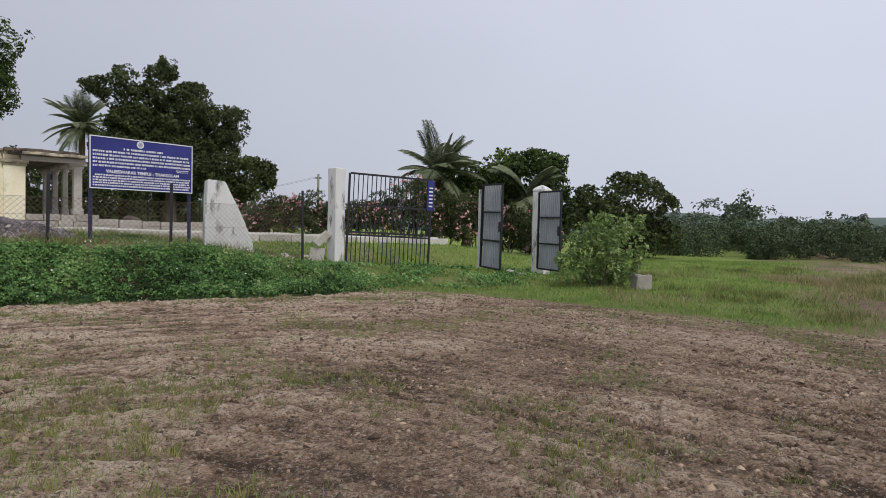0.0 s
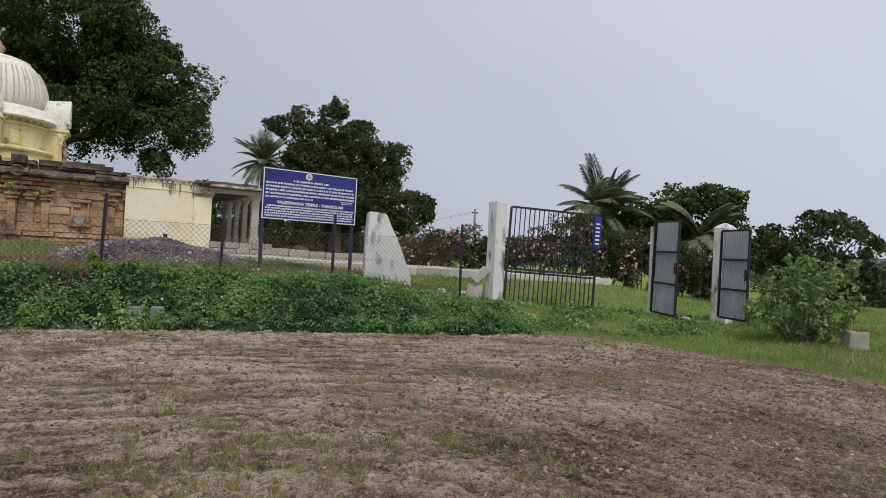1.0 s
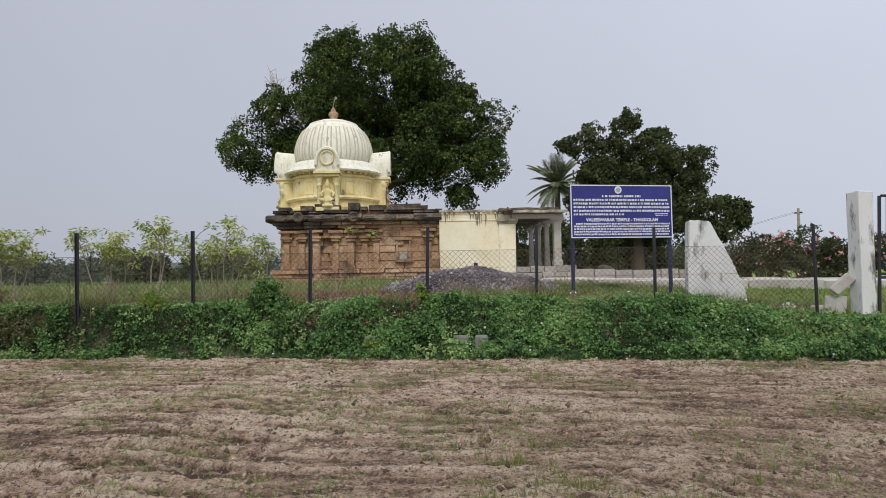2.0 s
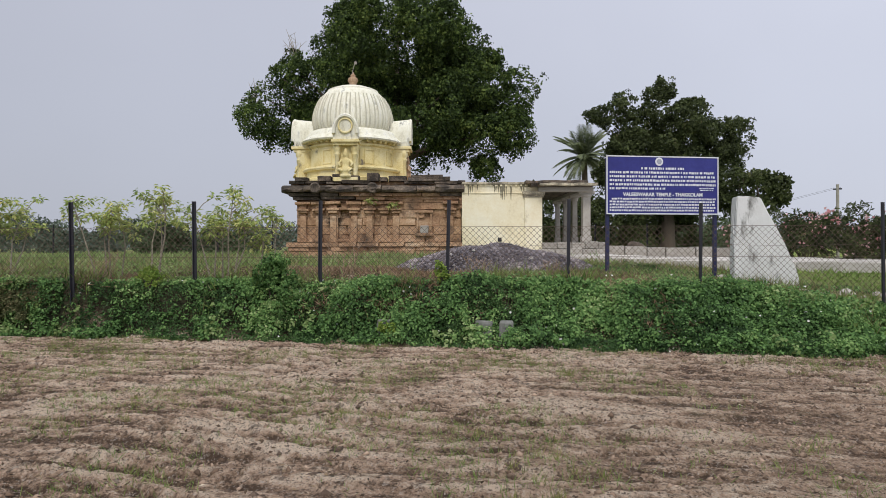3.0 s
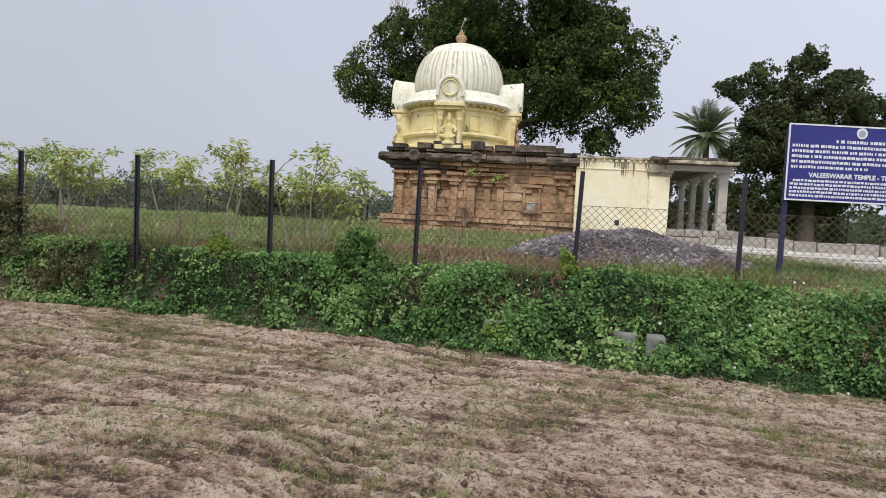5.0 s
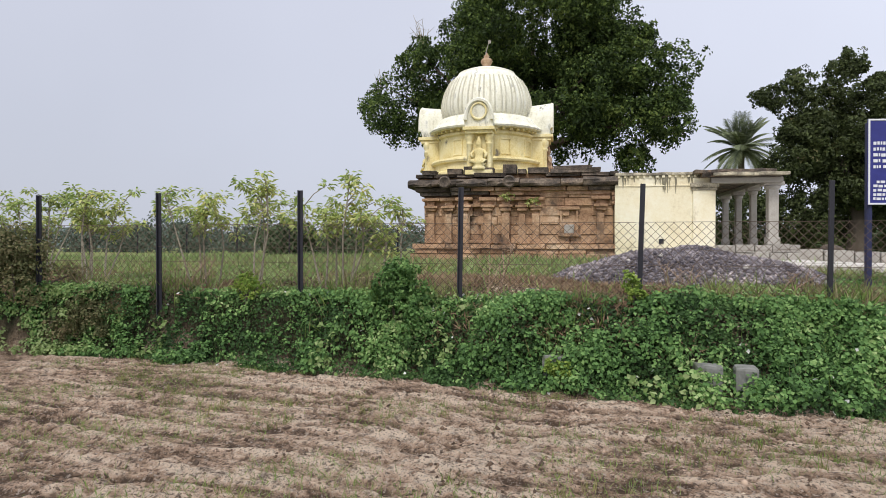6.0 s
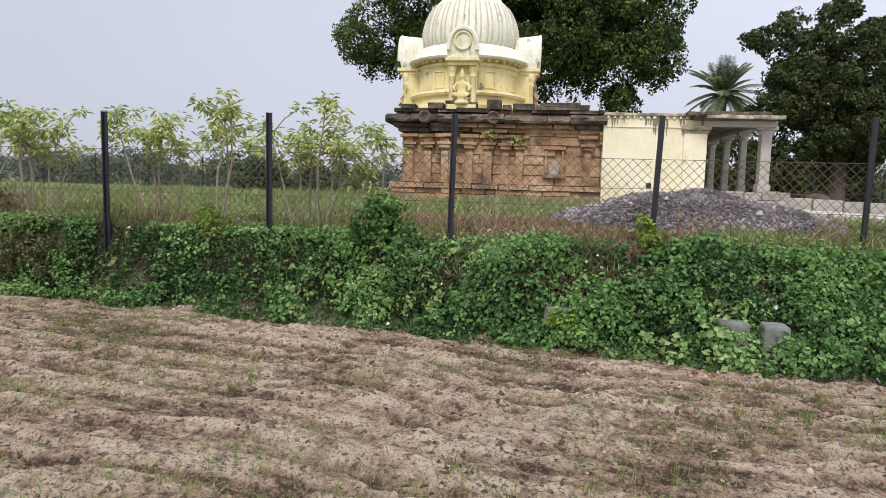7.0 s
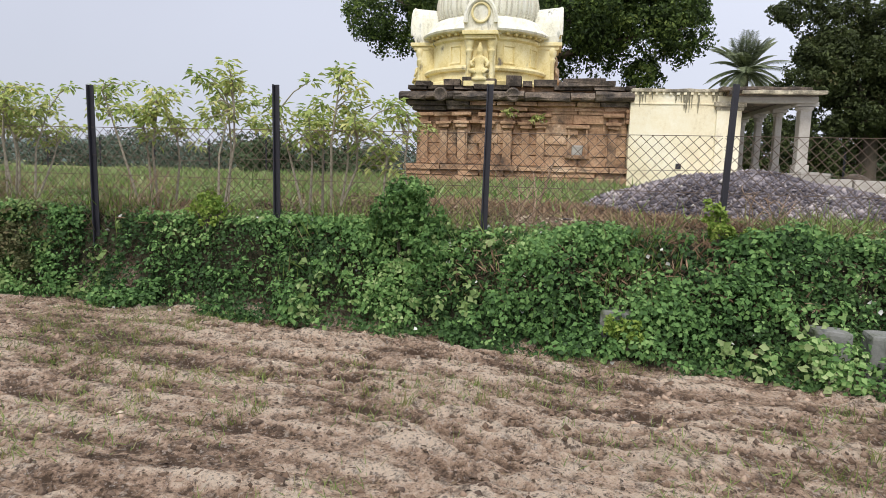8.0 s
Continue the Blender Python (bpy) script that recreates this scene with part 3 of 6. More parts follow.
        box(bm, x - w - 0.16, x + w + 0.16, front - 0.20, front + 0.1, 1.70, 1.80, 0.025)
        roughen(bm, 0.028, 6, x)
        part("pilaster", bm, SANDSTONE, base)
    # niche frames with sill and lintel
    for x, front, z0, z1, w in ((-0.09, -1.84, 0.52, 1.52, 0.20), (2.66, -1.84, 0.72, 1.42, 0.20)):
        bm = bmesh.new()
        box(bm, x - w - 0.06, x - w, front - 0.05, front + 0.15, z0, z1, 0.01)
        box(bm, x + w, x + w + 0.06, front - 0.05, front + 0.15, z0, z1, 0.01)
        box(bm, x - w - 0.10, x + w + 0.10, front - 0.09, front + 0.15, z1, z1 + 0.09, 0.012)
        box(bm, x - w - 0.13, x + w + 0.13, front - 0.12, front + 0.15, z0 - 0.09, z0, 0.02)
        roughen(bm, 0.012, 6, x)
        part("niche_frame", bm, SANDSTONE, base)
    bm = bmesh.new()
    box(bm, 2.52, 2.80, -1.90, -1.70, 0.72, 0.98, 0.04)
    roughen(bm, 0.02, 5)
    part("niche_stone", bm, GREYSTONE, base, "pale worn stone left in the niche")
    # cornice: heavy dark overhang, then a broken top course
    for z0, z1, out, gap in ((1.86, 1.98, 0.10, 0.0), (1.98, 2.10, 0.22, 0.0), (2.10, 2.40, 0.42, 0.0), (2.40, 2.53, 0.20, 0.10)):
        x = -1.74 - out
        while x < 4.0:
            w = min(rng.uniform(0.45, 1.2), 4.02 + out * 0.25 - x)
            if w < 0.12:
                break
            bay = 0.10 if -0.62 < x + w / 2 < 0.92 else 0.0
            j = rng.uniform(-0.035, 0.035)
            if rng.random() >= gap:
                m = rng.choice(curl if z0 == 2.10 else stones if z0 < 2.0 and rng.random() < 0.75 else dark)
                lay(m, "cornice_stone", base, x + 0.006, x + w - 0.006, -1.78 - out - bay + j, -0.9, z0 + rng.uniform(0, 0.01), z1 - rng.uniform(0, 0.03 if z1 > 2.2 else 0.005), rng.uniform(-0.9, 0.9))
            x += w
    for x0, x1, z1 in ((-1.72, -1.3, 2.62), (-0.95, -0.5, 2.66), (-0.45, 0.05, 2.72), (0.08, 0.45, 2.68), (0.72, 1.12, 2.76), (1.16, 1.40, 2.62), (1.45, 2.05, 2.66), (2.1, 3.55, 2.62), (2.2, 3.3, 2.70)):
        lay(rng.choice(dark), "loose_stone", base, x0, x1, -2.05 + rng.uniform(-0.06, 0.06), -1.4, 2.49, z1, rng.uniform(-1.5, 1.5))
    # horseshoe arches carved on the overhang
    for x in (0.92, -1.0):
        bm = bmesh.new()
        lathe(bm, [(0.02, -0.05), (0.17, -0.05), (0.19, 0.0), (0.15, 0.04), (0.10, 0.02), (0.02, 0.0)], 14)
        bmesh.ops.transform(bm, matrix=pose(x, -2.26, 2.24, 90), verts=bm.verts)
        part("arch_motif", bm, DARKSTONE, base)
    # moulded corner brackets under the overhang at the right end
    for k, (w, z) in enumerate(((0.10, 1.55), (0.16, 1.68), (0.10, 1.80))):
        bm = bmesh.new()
        box(bm, 3.86, 3.94 + w, -1.98 - w * 0.4, -1.6, z, z + 0.12, 0.03)
        roughen(bm, 0.015, 6, k)
        part("bracket", bm, SANDSTONE, base)
    return base


def idol(name, m, material, label):
    """A worn relief figure as one plain lump: pedestal, seated body, head."""
    bm = bmesh.new()
    lathe(bm, [(0.16, 0.0), (0.17, 0.06), (0.12, 0.09), (0.15, 0.14), (0.17, 0.20), (0.11, 0.28), (0.10, 0.36), (0.125, 0.44), (0.10, 0.50), (0.04, 0.53), (0.065, 0.57), (0.075, 0.63), (0.055, 0.69), (0.03, 0.76), (0.01, 0.80)], 14)
    for sx in (-1, 1):
        tube(bm, [(sx * 0.10, 0, 0.47), (sx * 0.18, -0.03, 0.38), (sx * 0.15, -0.10, 0.29)], [0.04, 0.035, 0.03], 6)
        tube(bm, [(sx * 0.05, -0.06, 0.22), (sx * 0.17, -0.10, 0.20), (sx * 0.07, -0.15, 0.17)], [0.06, 0.055, 0.045], 6)
    for v in bm.verts:
        v.co.y *= 0.8
    roughen(bm, 0.012, 9)
    ob = new(name, from_bm(name, bm, material, True))
    ob.matrix_world = m
    return tagged(ob, label, "statue", "relief figures on the tower")


BEADGREY = weathered("dull cream bead paint", [(0.25, (0.44, 0.42, 0.33)), (0.7, (0.70, 0.67, 0.54))], 4, 30)


def build_tower():
    z0 = 3.62
    tower = thing("shrine_tower", pose(-19.96, 17.57, z0, 0, 0, 43), "cream and pale yellow painted temple tower with ribbed dome", "temple tower")
    slim = Matrix.Diagonal((0.945, 0.945, 1, 1))
    tower.matrix_world = tower.matrix_world @ slim
    bm = bmesh.new()
    lathe(bm, [(1.92, 0.0), (1.92, 0.16), (1.86, 0.20), (1.80, 0.20), (1.80, 0.42), (1.90, 0.44), (1.93, 0.50), (1.90, 0.56), (1.78, 0.58), (1.70, 0.60)], 48)
    part("base_ring", bm, CREAM, tower, "cream ring moulding")
    bm = bmesh.new()
    lathe(bm, [(1.66, 0.2), (1.66, 1.25), (1.74, 1.30), (1.74, 1.36), (1.66, 1.38), (1.66, 1.5)], 48)
    part("drum", bm, CREAM, tower)
    bm = bmesh.new()
    box(bm, -1.75, 1.75, -1.75, 1.75, -0.05, 0.10, 0.02)
    part("footing", bm, CREAM, tower)
    # recessed wall panels, framed
    for a in (-118, -100, -80, -62, 28, -28, 10, -10, 152, 170):
        bm = bmesh.new()
        x = 0.19
        box(bm, -x, x, -0.03, 0.02, 0.66, 0.70, 0.006)
        box(bm, -x, x, -0.03, 0.02, 1.12, 1.16, 0.006)
        box(bm, -x, -x + 0.035, -0.03, 0.02, 0.70, 1.12, 0.006)
        box(bm, x - 0.035, x, -0.03, 0.02, 0.70, 1.12, 0.006)
        bmesh.ops.transform(bm, matrix=pose(0, 0, 0, 0, 0, a + 90) @ pose(0, -1.655, 0), verts=bm.verts)
        part("wall_panel", bm, CREAM, tower)
    # row of small brackets under the eave
    bm = bmesh.new()
    box(bm, -0.045, 0.045, -1.83, -1.60, 1.40, 1.50)
    bracket = from_bm("eave_bracket", bm, CREAM)
    for k in range(44):
        part("eave_bracket", bracket, CREAM, tower).matrix_basis = pose(0, 0, 0, 0, 0, k * 360 / 44)
    bm = bmesh.new()
    lathe(bm, [(1.60, 1.46), (1.97, 1.48), (2.00, 1.53), (1.92, 1.60), (1.80, 1.70), (1.70, 1.84), (1.62, 1.92), (1.40, 1.93)], 56)
    part("eave", bm, DOMEPAINT, tower, "flared off-white eave")
    ribs = 26
    prof = [(1.42, 1.90), (1.50, 2.02), (1.545, 2.20), (1.55, 2.38), (1.53, 2.56), (1.475, 2.76), (1.39, 2.96), (1.27, 3.15), (1.12, 3.32), (0.96, 3.46), (0.90, 3.48)]
    bm = bmesh.new()
    lathe(bm, prof, ribs * 6, lambda a, i: 1 + (0.007 * abs(math.cos(a * ribs / 2)) ** 0.6 if 0 < i < 10 else 0))
    part("dome", bm, DOMEPAINT, tower, "off-white ribbed dome", True)
    beads = bmesh.new()
    for k in range(ribs):
        a = 2 * math.pi * (k + 0.5) / ribs
        for sgn in (-0.05, 0.05):
            for q in range(16):
                t = q / 15 * 6.4 + 0.7
                i = int(t)
                r, z = prof[i][0] + (prof[i + 1][0] - prof[i][0]) * (t - i), prof[i][1] + (prof[i + 1][1] - prof[i][1]) * (t - i)
                m = Matrix.Translation((r * 1.008 * math.cos(a + sgn), r * 1.008 * math.sin(a + sgn), z))
                bmesh.ops.create_cone(beads, segments=5, radius1=0.036, radius2=0.020, depth=0.075, matrix=m)
    tagged(part("beading", beads, BEADGREY, tower, "rows of small weathered beads"), kind="stuff")
    bm = bmesh.new()
    lathe(bm, [(1.0, 3.42), (0.98, 3.49), (0.86, 3.54), (0.62, 3.62), (0.36, 3.68), (0.14, 3.71)], 40)
    part("dome_cap", bm, DOMEPAINT, tower)
    # four vaulted gables
    for a in (0, 90, 180, 270):
        gable = part("gable", bmesh.new(), DOMEPAINT, tower)
        bm = bmesh.new()
        n, outer, half, spring, crown = 16, -2.22, (0.44 if a in (0, 180) else 0.52), 1.60, (0.64 if a in (0, 180) else 0.86)
        front, back = [], []
        for i in range(n + 1):
            q = math.pi * i / n
            x, z = -half * math.cos(q), spring + crown * math.sin(q) ** 0.8
            front.append(bm.verts.new((x * 1.06, outer, z)))
            back.append(bm.verts.new((x, -1.2, z - 0.10)))
        fl, fr = bm.verts.new((-half, outer + 0.05, spring - 0.20)), bm.verts.new((half, outer + 0.05, spring - 0.20))
        bl, br = bm.verts.new((-half, -1.2, spring - 0.20)), bm.verts.new((half, -1.2, spring - 0.20))
        for i in range(n):
            bm.faces.new((front[i], front[i + 1], back[i + 1], back[i]))
        bm.faces.new([*front, fr, fl])
        bm.faces.new([*back[::-1], bl, br])
        bm.faces.new((front[0], back[0], bl, fl))
        bm.faces.new((front[-1], fr, br, back[-1]))
        bm.faces.new((fl, bl, br, fr))
        bmesh.ops.recalc_face_normals(bm, faces=bm.faces)
        bm.to_mesh(gable.data)
        bm.free()
        gable.matrix_basis = pose(0, 0, 0, 0, 0, a)
        bm = bmesh.new()
        pts = [(-(half - 0.02) * math.cos(math.pi * i / 18), outer - 0.03, spring + (crown - 0.04) * math.sin(math.pi * i / 18) ** 0.8) for i in range(19)]
        tube(bm, pts, [0.065] * 19, 6)
        part("arch_rim", bm, DOMEPAINT, gable)
        bm = bmesh.new()
        tube(bm, [(0.24 * math.cos(i * 0.3307), outer - 0.02, spring + 0.26 + 0.24 * math.sin(i * 0.3307)) for i in range(20)], [0.035] * 20, 6)
        part("roundel", bm, CREAM, gable)
        bm = bmesh.new()
        box(bm, -half - 0.06, half + 0.06, outer - 0.08, -1.55, spring - 0.30, spring - 0.20, 0.015)
        box(bm, -half, half, outer, -1.55, spring - 0.40, spring - 0.30, 0.015)
        part("gable_sill", bm, CREAM, gable)
        for sx in (-1, 1):
            bm = bmesh.new()
            lathe(bm, [(0.13, 0.0), (0.13, 0.10), (0.10, 0.13), (0.085, 0.16), (0.08, 0.86), (0.11, 0.90), (0.11, 0.94), (0.08, 0.97), (0.13, 1.04), (0.14, 1.12), (0.15, 1.26)], 12, center=(sx * (half - 0.13), outer + 0.20))
            part("column", bm, CREAM, gable, "", True)
        bm = bmesh.new()
        box(bm, -half, half, outer + 0.02, -1.5, -0.02, 0.12, 0.02)
        box(bm, -half + 0.03, half - 0.03, outer + 0.24, -1.4, 0.1, 1.3, 0.01)
        part("niche_back", bm, CREAM, gable)
    bm = bmesh.new()
    lathe(bm, [(0.16, 3.68), (0.20, 3.73), (0.12, 3.77), (0.17, 3.84), (0.21, 3.92), (0.17, 4.00), (0.08, 4.04), (0.11, 4.09), (0.06, 4.14), (0.02, 4.22)], 16)
    part("finial", bm, TERRACOTTA, tower, "terracotta pot finial", True)
    bm = bmesh.new()
    tube(bm, [(-0.08, -0.05, 3.7), (-0.02, -0.05, 4.2), (0.10, -0.05, 4.62)], [0.018, 0.016, 0.012], 5)
    box(bm, 0.06, 0.16, -0.06, -0.045, 4.50, 4.60)
    part("rod", bm, GREYSTONE, tower, "thin leaning metal rod")
    for a, mat, lab in ((0, CREAM, "cream painted relief figure in the tower niche"), (90, TERRACOTTA, "red painted relief figure in the tower niche"), (270, CREAM, "faded relief figure in the tower niche")):
        idol("relief_figure", pose(-19.96, 17.57, z0, 0, 0, 43 + a) @ pose(0, -2.02, 0.12) @ Matrix.Scale(1.25, 4), mat, lab)


MOULDY = weathered("mouldy lime coping", [(0.3, (0.05, 0.045, 0.038)), (0.48, (0.26, 0.23, 0.17)), (0.62, (0.62, 0.55, 0.40))], 3.5, 26, 0.95, 0.5, 0.015)


def build_hall():
    hall = thing("painted_hall", SHRINE, "pale yellow plastered temple hall with streaked top", "temple hall")
    bm = bmesh.new()
    box(bm, 3.94, 6.62, -2.10, 1.9, -0.1, 2.36)
    bmesh.ops.subdivide_edges(bm, edges=bm.edges[:], cuts=10, use_grid_fill=True)
    roughen(bm, 0.018, 1.6)
    part("wall", bm, WALLPAINT, hall)
    bm = bmesh.new()
    box(bm, 6.05, 6.66, -2.15, -1.6, -0.1, 2.28, 0.03)
    roughen(bm, 0.015, 2)
    part("corner_pier", bm, WALLPAINT, hall)
    bm = bmesh.new()
    box(bm, 3.94, 6.62, -2.17, 1.9, 2.36, 2.44, 0.02)
    bmesh.ops.subdivide_edges(bm, edges=bm.edges[:], cuts=12, use_grid_fill=True)
    roughen(bm, 0.03, 2.5)
    part("coping", bm, MOULDY, hall, "mould-blackened coping")
    rng = random.Random(4)
    for k in range(15):
        bm = bmesh.new()
        x = 4.02 + k * 0.172
        box(bm, x, x + rng.uniform(0.05, 0.09), -2.15, -1.9, 2.29, 2.36, 0.012)
        part("dentil", bm, WALLPAINT, hall)
    # dark streaks where water runs off the coping
    STREAK = weathered("moss-dark streak", [(0.2, (0.10, 0.09, 0.06)), (0.8, (0.28, 0.25, 0.17))], 6, 30)
    for x in (4.16, 4.22, 4.30, 4.47, 5.05, 5.12, 5.18, 5.26, 5.31, 5.38, 5.44, 5.60, 5.95, 6.05, 6.2):
        bm = bmesh.new()
        w, l = (rng.uniform(0.02, 0.06), rng.uniform(0.2, 0.55)) if x > 5 else (rng.uniform(0.012, 0.04), rng.uniform(0.12, 0.45))
        down = [2.37 - l * q / 7 for q in range(8)]
        edge_r = [(x + w * (1 - q / 7) * rng.uniform(0.3, 1.3) + 0.004, z) for q, z in enumerate(down)]
        edge_l = [(x - w * (1 - q / 7) * rng.uniform(0.3, 1.3) - 0.004, z) for q, z in enumerate(down)]
        bm.faces.new([bm.verts.new((px, -2.125, pz)) for px, pz in edge_r + edge_l[::-1]])
        part("water_streak", bm, STREAK, hall, "dark mould streak below the coping")
    bm = bmesh.new()
    box(bm, 3.96, 6.04, -2.125, -2.0, 2.05, 2.085, 0.008)
    bmesh.ops.subdivide_edges(bm, edges=bm.edges[:], cuts=8, use_grid_fill=True)
    roughen(bm, 0.012, 3)
    part("string_course", bm, WALLPAINT, hall)
    bm = bmesh.new()
    box(bm, 5.98, 6.74, -2.24, -1.55, 2.00, 2.12, 0.02)
    box(bm, 6.02, 6.70, -2.19, -1.58, 1.92, 2.00, 0.02)
    roughen(bm, 0.015, 3)
    part("pier_capital", bm, MOULDY, hall, "mould-stained pier capital")
    # no hole is cut: a black block stands in for the shade inside
    bm = bmesh.new()
    box(bm, 5.15, 5.28, -2.14, -2.0, 0.42, 0.56, 0.01)
    part("drain_hole", bm, BLACKPAINT, hall, "small drain opening, its dark inside a black block")


def build_porch():
    porch = thing("pillared_porch", SHRINE, "open grey granite pillared porch with flat slab roof", "porch")
    rng = random.Random(8)
    for x0, x1, z in ((6.62, 8.75, 0.40),):
        bm = bmesh.new()
        box(bm, x0, x1, -2.15, 4.0, -0.3, z - 0.02, 0.03)
        roughen(bm, 0.015, 2)
        part("platform", bm, GREYSTONE, porch)
        edge = unit_block("edge_block", 61, GREYSTONE)
        x = x0
        while x < x1 - 0.1:
            w = min(rng.uniform(0.4, 0.8), x1 - x)
            lay(edge, "edge_block", porch, x + 0.012, x + w, -2.45 + rng.uniform(-0.05, 0.05), -2.1, 0.18, z + rng.uniform(-0.02, 0.02), rng.uniform(-1, 1))
            lay(edge, "edge_block", porch, x - 0.1, x + w - 0.12, -2.65 + rng.uniform(-0.05, 0.05), -2.2, -0.3, 0.18 + rng.uniform(-0.03, 0.01), rng.uniform(-1, 1))
            x += w
    k = 0
    for x in (8.17,):
        for y in (-2.0, -0.2, 1.45, 3.1):
            bm = bmesh.new()
            w = 0.135 if y == -2.0 else 0.095
            box(bm, x - w * 1.25, x + w * 1.25, y - w * 1.25, y + w * 1.25, 0.38, 0.60, 0.02)
            box(bm, x - w, x + w, y - w, y + w, 0.58, 1.97, 0.03)
            roughen(bm, 0.012, 4, k)
            pil = part("pillar", bm, GREYSTONE, porch)
            bm = bmesh.new()
            lathe(bm, [(w, 1.90), (w * 1.5, 1.96), (w * 1.6, 2.02), (w * 1.2, 2.05)], 12, center=(x, y))
            box(bm, x - w * 2.0, x + w * 2.0, y - w * 1.4, y + w * 1.4, 2.04, 2.14, 0.02)
            roughen(bm, 0.012, 4, k)
            part("capital", bm, GREYSTONE, pil)
            k += 1
    for x in (8.17,):
        bm = bmesh.new()
        box(bm, x - 0.16, x + 0.16, -2.2, 3.4, 2.13, 2.26, 0.02)
        roughen(bm, 0.012, 2, x)
        part("beam", bm, GREYSTONE, porch)
    bm = bmesh.new()
    box(bm, 6.50, 8.36, -2.32, -2.02, 2.10, 2.25, 0.02)
    roughen(bm, 0.015, 2, 3)
    part("beam", bm, GREYSTONE, porch)
    bm = bmesh.new()
    box(bm, 6.50, 8.42, -2.66, -2.40, 2.27, 2.36, 0.02)
    bmesh.ops.subdivide_edges(bm, edges=bm.edges[:], cuts=8, use_grid_fill=True)
    roughen(bm, 0.02, 3)
    part("roof_edge", bm, MOULDY, porch, "pale mould-streaked front edge of the roof")
    # roof slabs: a row of long stones, the ends uneven
    slab = [unit_block("roof_slab", 40 + j, DARKSTONE) for j in range(3)]
    y = -2.55
    while y < 3.5:
        w = rng.uniform(0.75, 1.05)
        lay(rng.choice(slab), "roof_slab", porch, 6.25 + rng.uniform(-0.1, 0.1), 8.34 + rng.uniform(-0.06, 0.06), y + 0.01, y + w, 2.25, 2.37, rng.uniform(-0.3, 0.3))
        y += w
    bm = bmesh.new()
    box(bm, 6.05, 8.15, -2.50, 3.2, 2.37, 2.46, 0.02)
    bmesh.ops.subdivide_edges(bm, edges=bm.edges[:], cuts=14, use_grid_fill=True)
    roughen(bm, 0.035, 2.5)
    part("roof_topping", bm, DARKSTONE, porch, "blackened lime topping on the roof")
    # stone kerb blocks that run on from the porch
    x = 8.75
    curb = unit_block("kerb_block", 60, GREYSTONE)
    for k in range(6):
        w = rng.uniform(0.5, 1.2)
        lay(curb, "kerb_block", porch, x + 0.02, x + w, -1.9, -1.3 + rng.uniform(-0.1, 0.1), -0.1, 0.24 + rng.uniform(-0.05, 0.05), rng.uniform(-1, 1))
        x += w
    # rounded boulder-like stone on the kerb
    bm = bmesh.new()
    bmesh.ops.create_icosphere(bm, subdivisions=3, radius=0.30, matrix=pose(10.6, 0.4, 0.20) @ Matrix.Diagonal((1.25, 1, 0.75, 1)))
    roughen(bm, 0.06, 2)
    ob = new("boulder", from_bm("boulder", bm, DARKSTONE, True))
    ob.matrix_world = SHRINE
    tagged(ob, "smooth dark grey boulder beside the porch", "boulder")


build_base()
build_tower()
build_hall()
build_porch()

# ---- fence, gate, sign and yard ----
def angle_post(h, w=0.055, t=0.012):
    """L-section steel post, its foot at z = 0."""
    bm = bmesh.new()
    box(bm, -w / 2, w / 2, -t / 2, t / 2, 0, h, 0.002)
    box(bm, -w / 2, -w / 2 + t, -w / 2 - t, -t / 2, 0, h, 0.002)
    return bm


def chain_link(length, height, pitch=0.095, r=0.0028):
    """Diamond wire mesh in the x-z plane from two families of crossed wires."""
    verts, faces = [], []

    def wire(p, q, y):
        p, q = Vector(p), Vector(q)
        d = (q - p).normalized()
        u = Vector((-d.z, 0, d.x)) * r
        k = len(verts)
        for c in (p, q):
            verts.extend(((c + u + Vector((0, y, 0)))[:], (c - u + Vector((0, y, 0)))[:], (c + Vector((0, y + r * 1.7, 0)))[:]))
        faces.extend(((k, k + 3, k + 4, k + 1), (k + 1, k + 4, k + 5, k + 2), (k + 2, k + 5, k + 3, k)))

    for sgn in (1, -1):
        off = -height if sgn > 0 else 0.0
        while off < length + (0 if sgn > 0 else height):
            x0, z0, x1, z1 = off, 0.0, off + sgn * height, height
            if x0 < 0:
                z0, x0 = -x0, 0.0
            if x1 > length:
                z1, x1 = z1 - (x1 - length), length
            if sgn < 0:
                if x0 > length:
                    z0, x0 = x0 - length, length
                if x1 < 0:
                    z1, x1 = z1 + x1, 0.0
            if z1 - z0 > 0.02:
                wire((x0, 0, z0), (x1, 0, z1), 0.003 * sgn)
            off += pitch
    for z in (0.02, height * 0.55, height):
        wire((0, 0, z), (length, 0, z), -0.004)
    return mesh_from("chain_link", verts, faces, WIRE)


POSTS = [-14.0, -11.9, -9.9, -7.9, -5.9, -3.9, -1.9, 0.0, 2.0, 4.0, 6.0, 7.9, 9.93, 12.7]
LEAN = [1.5, -2, 1, 0.5, -1.5, 1, -0.5, -1.0, -0.4, 0.8, 1.6, 0.6, 0.4, -0.5]


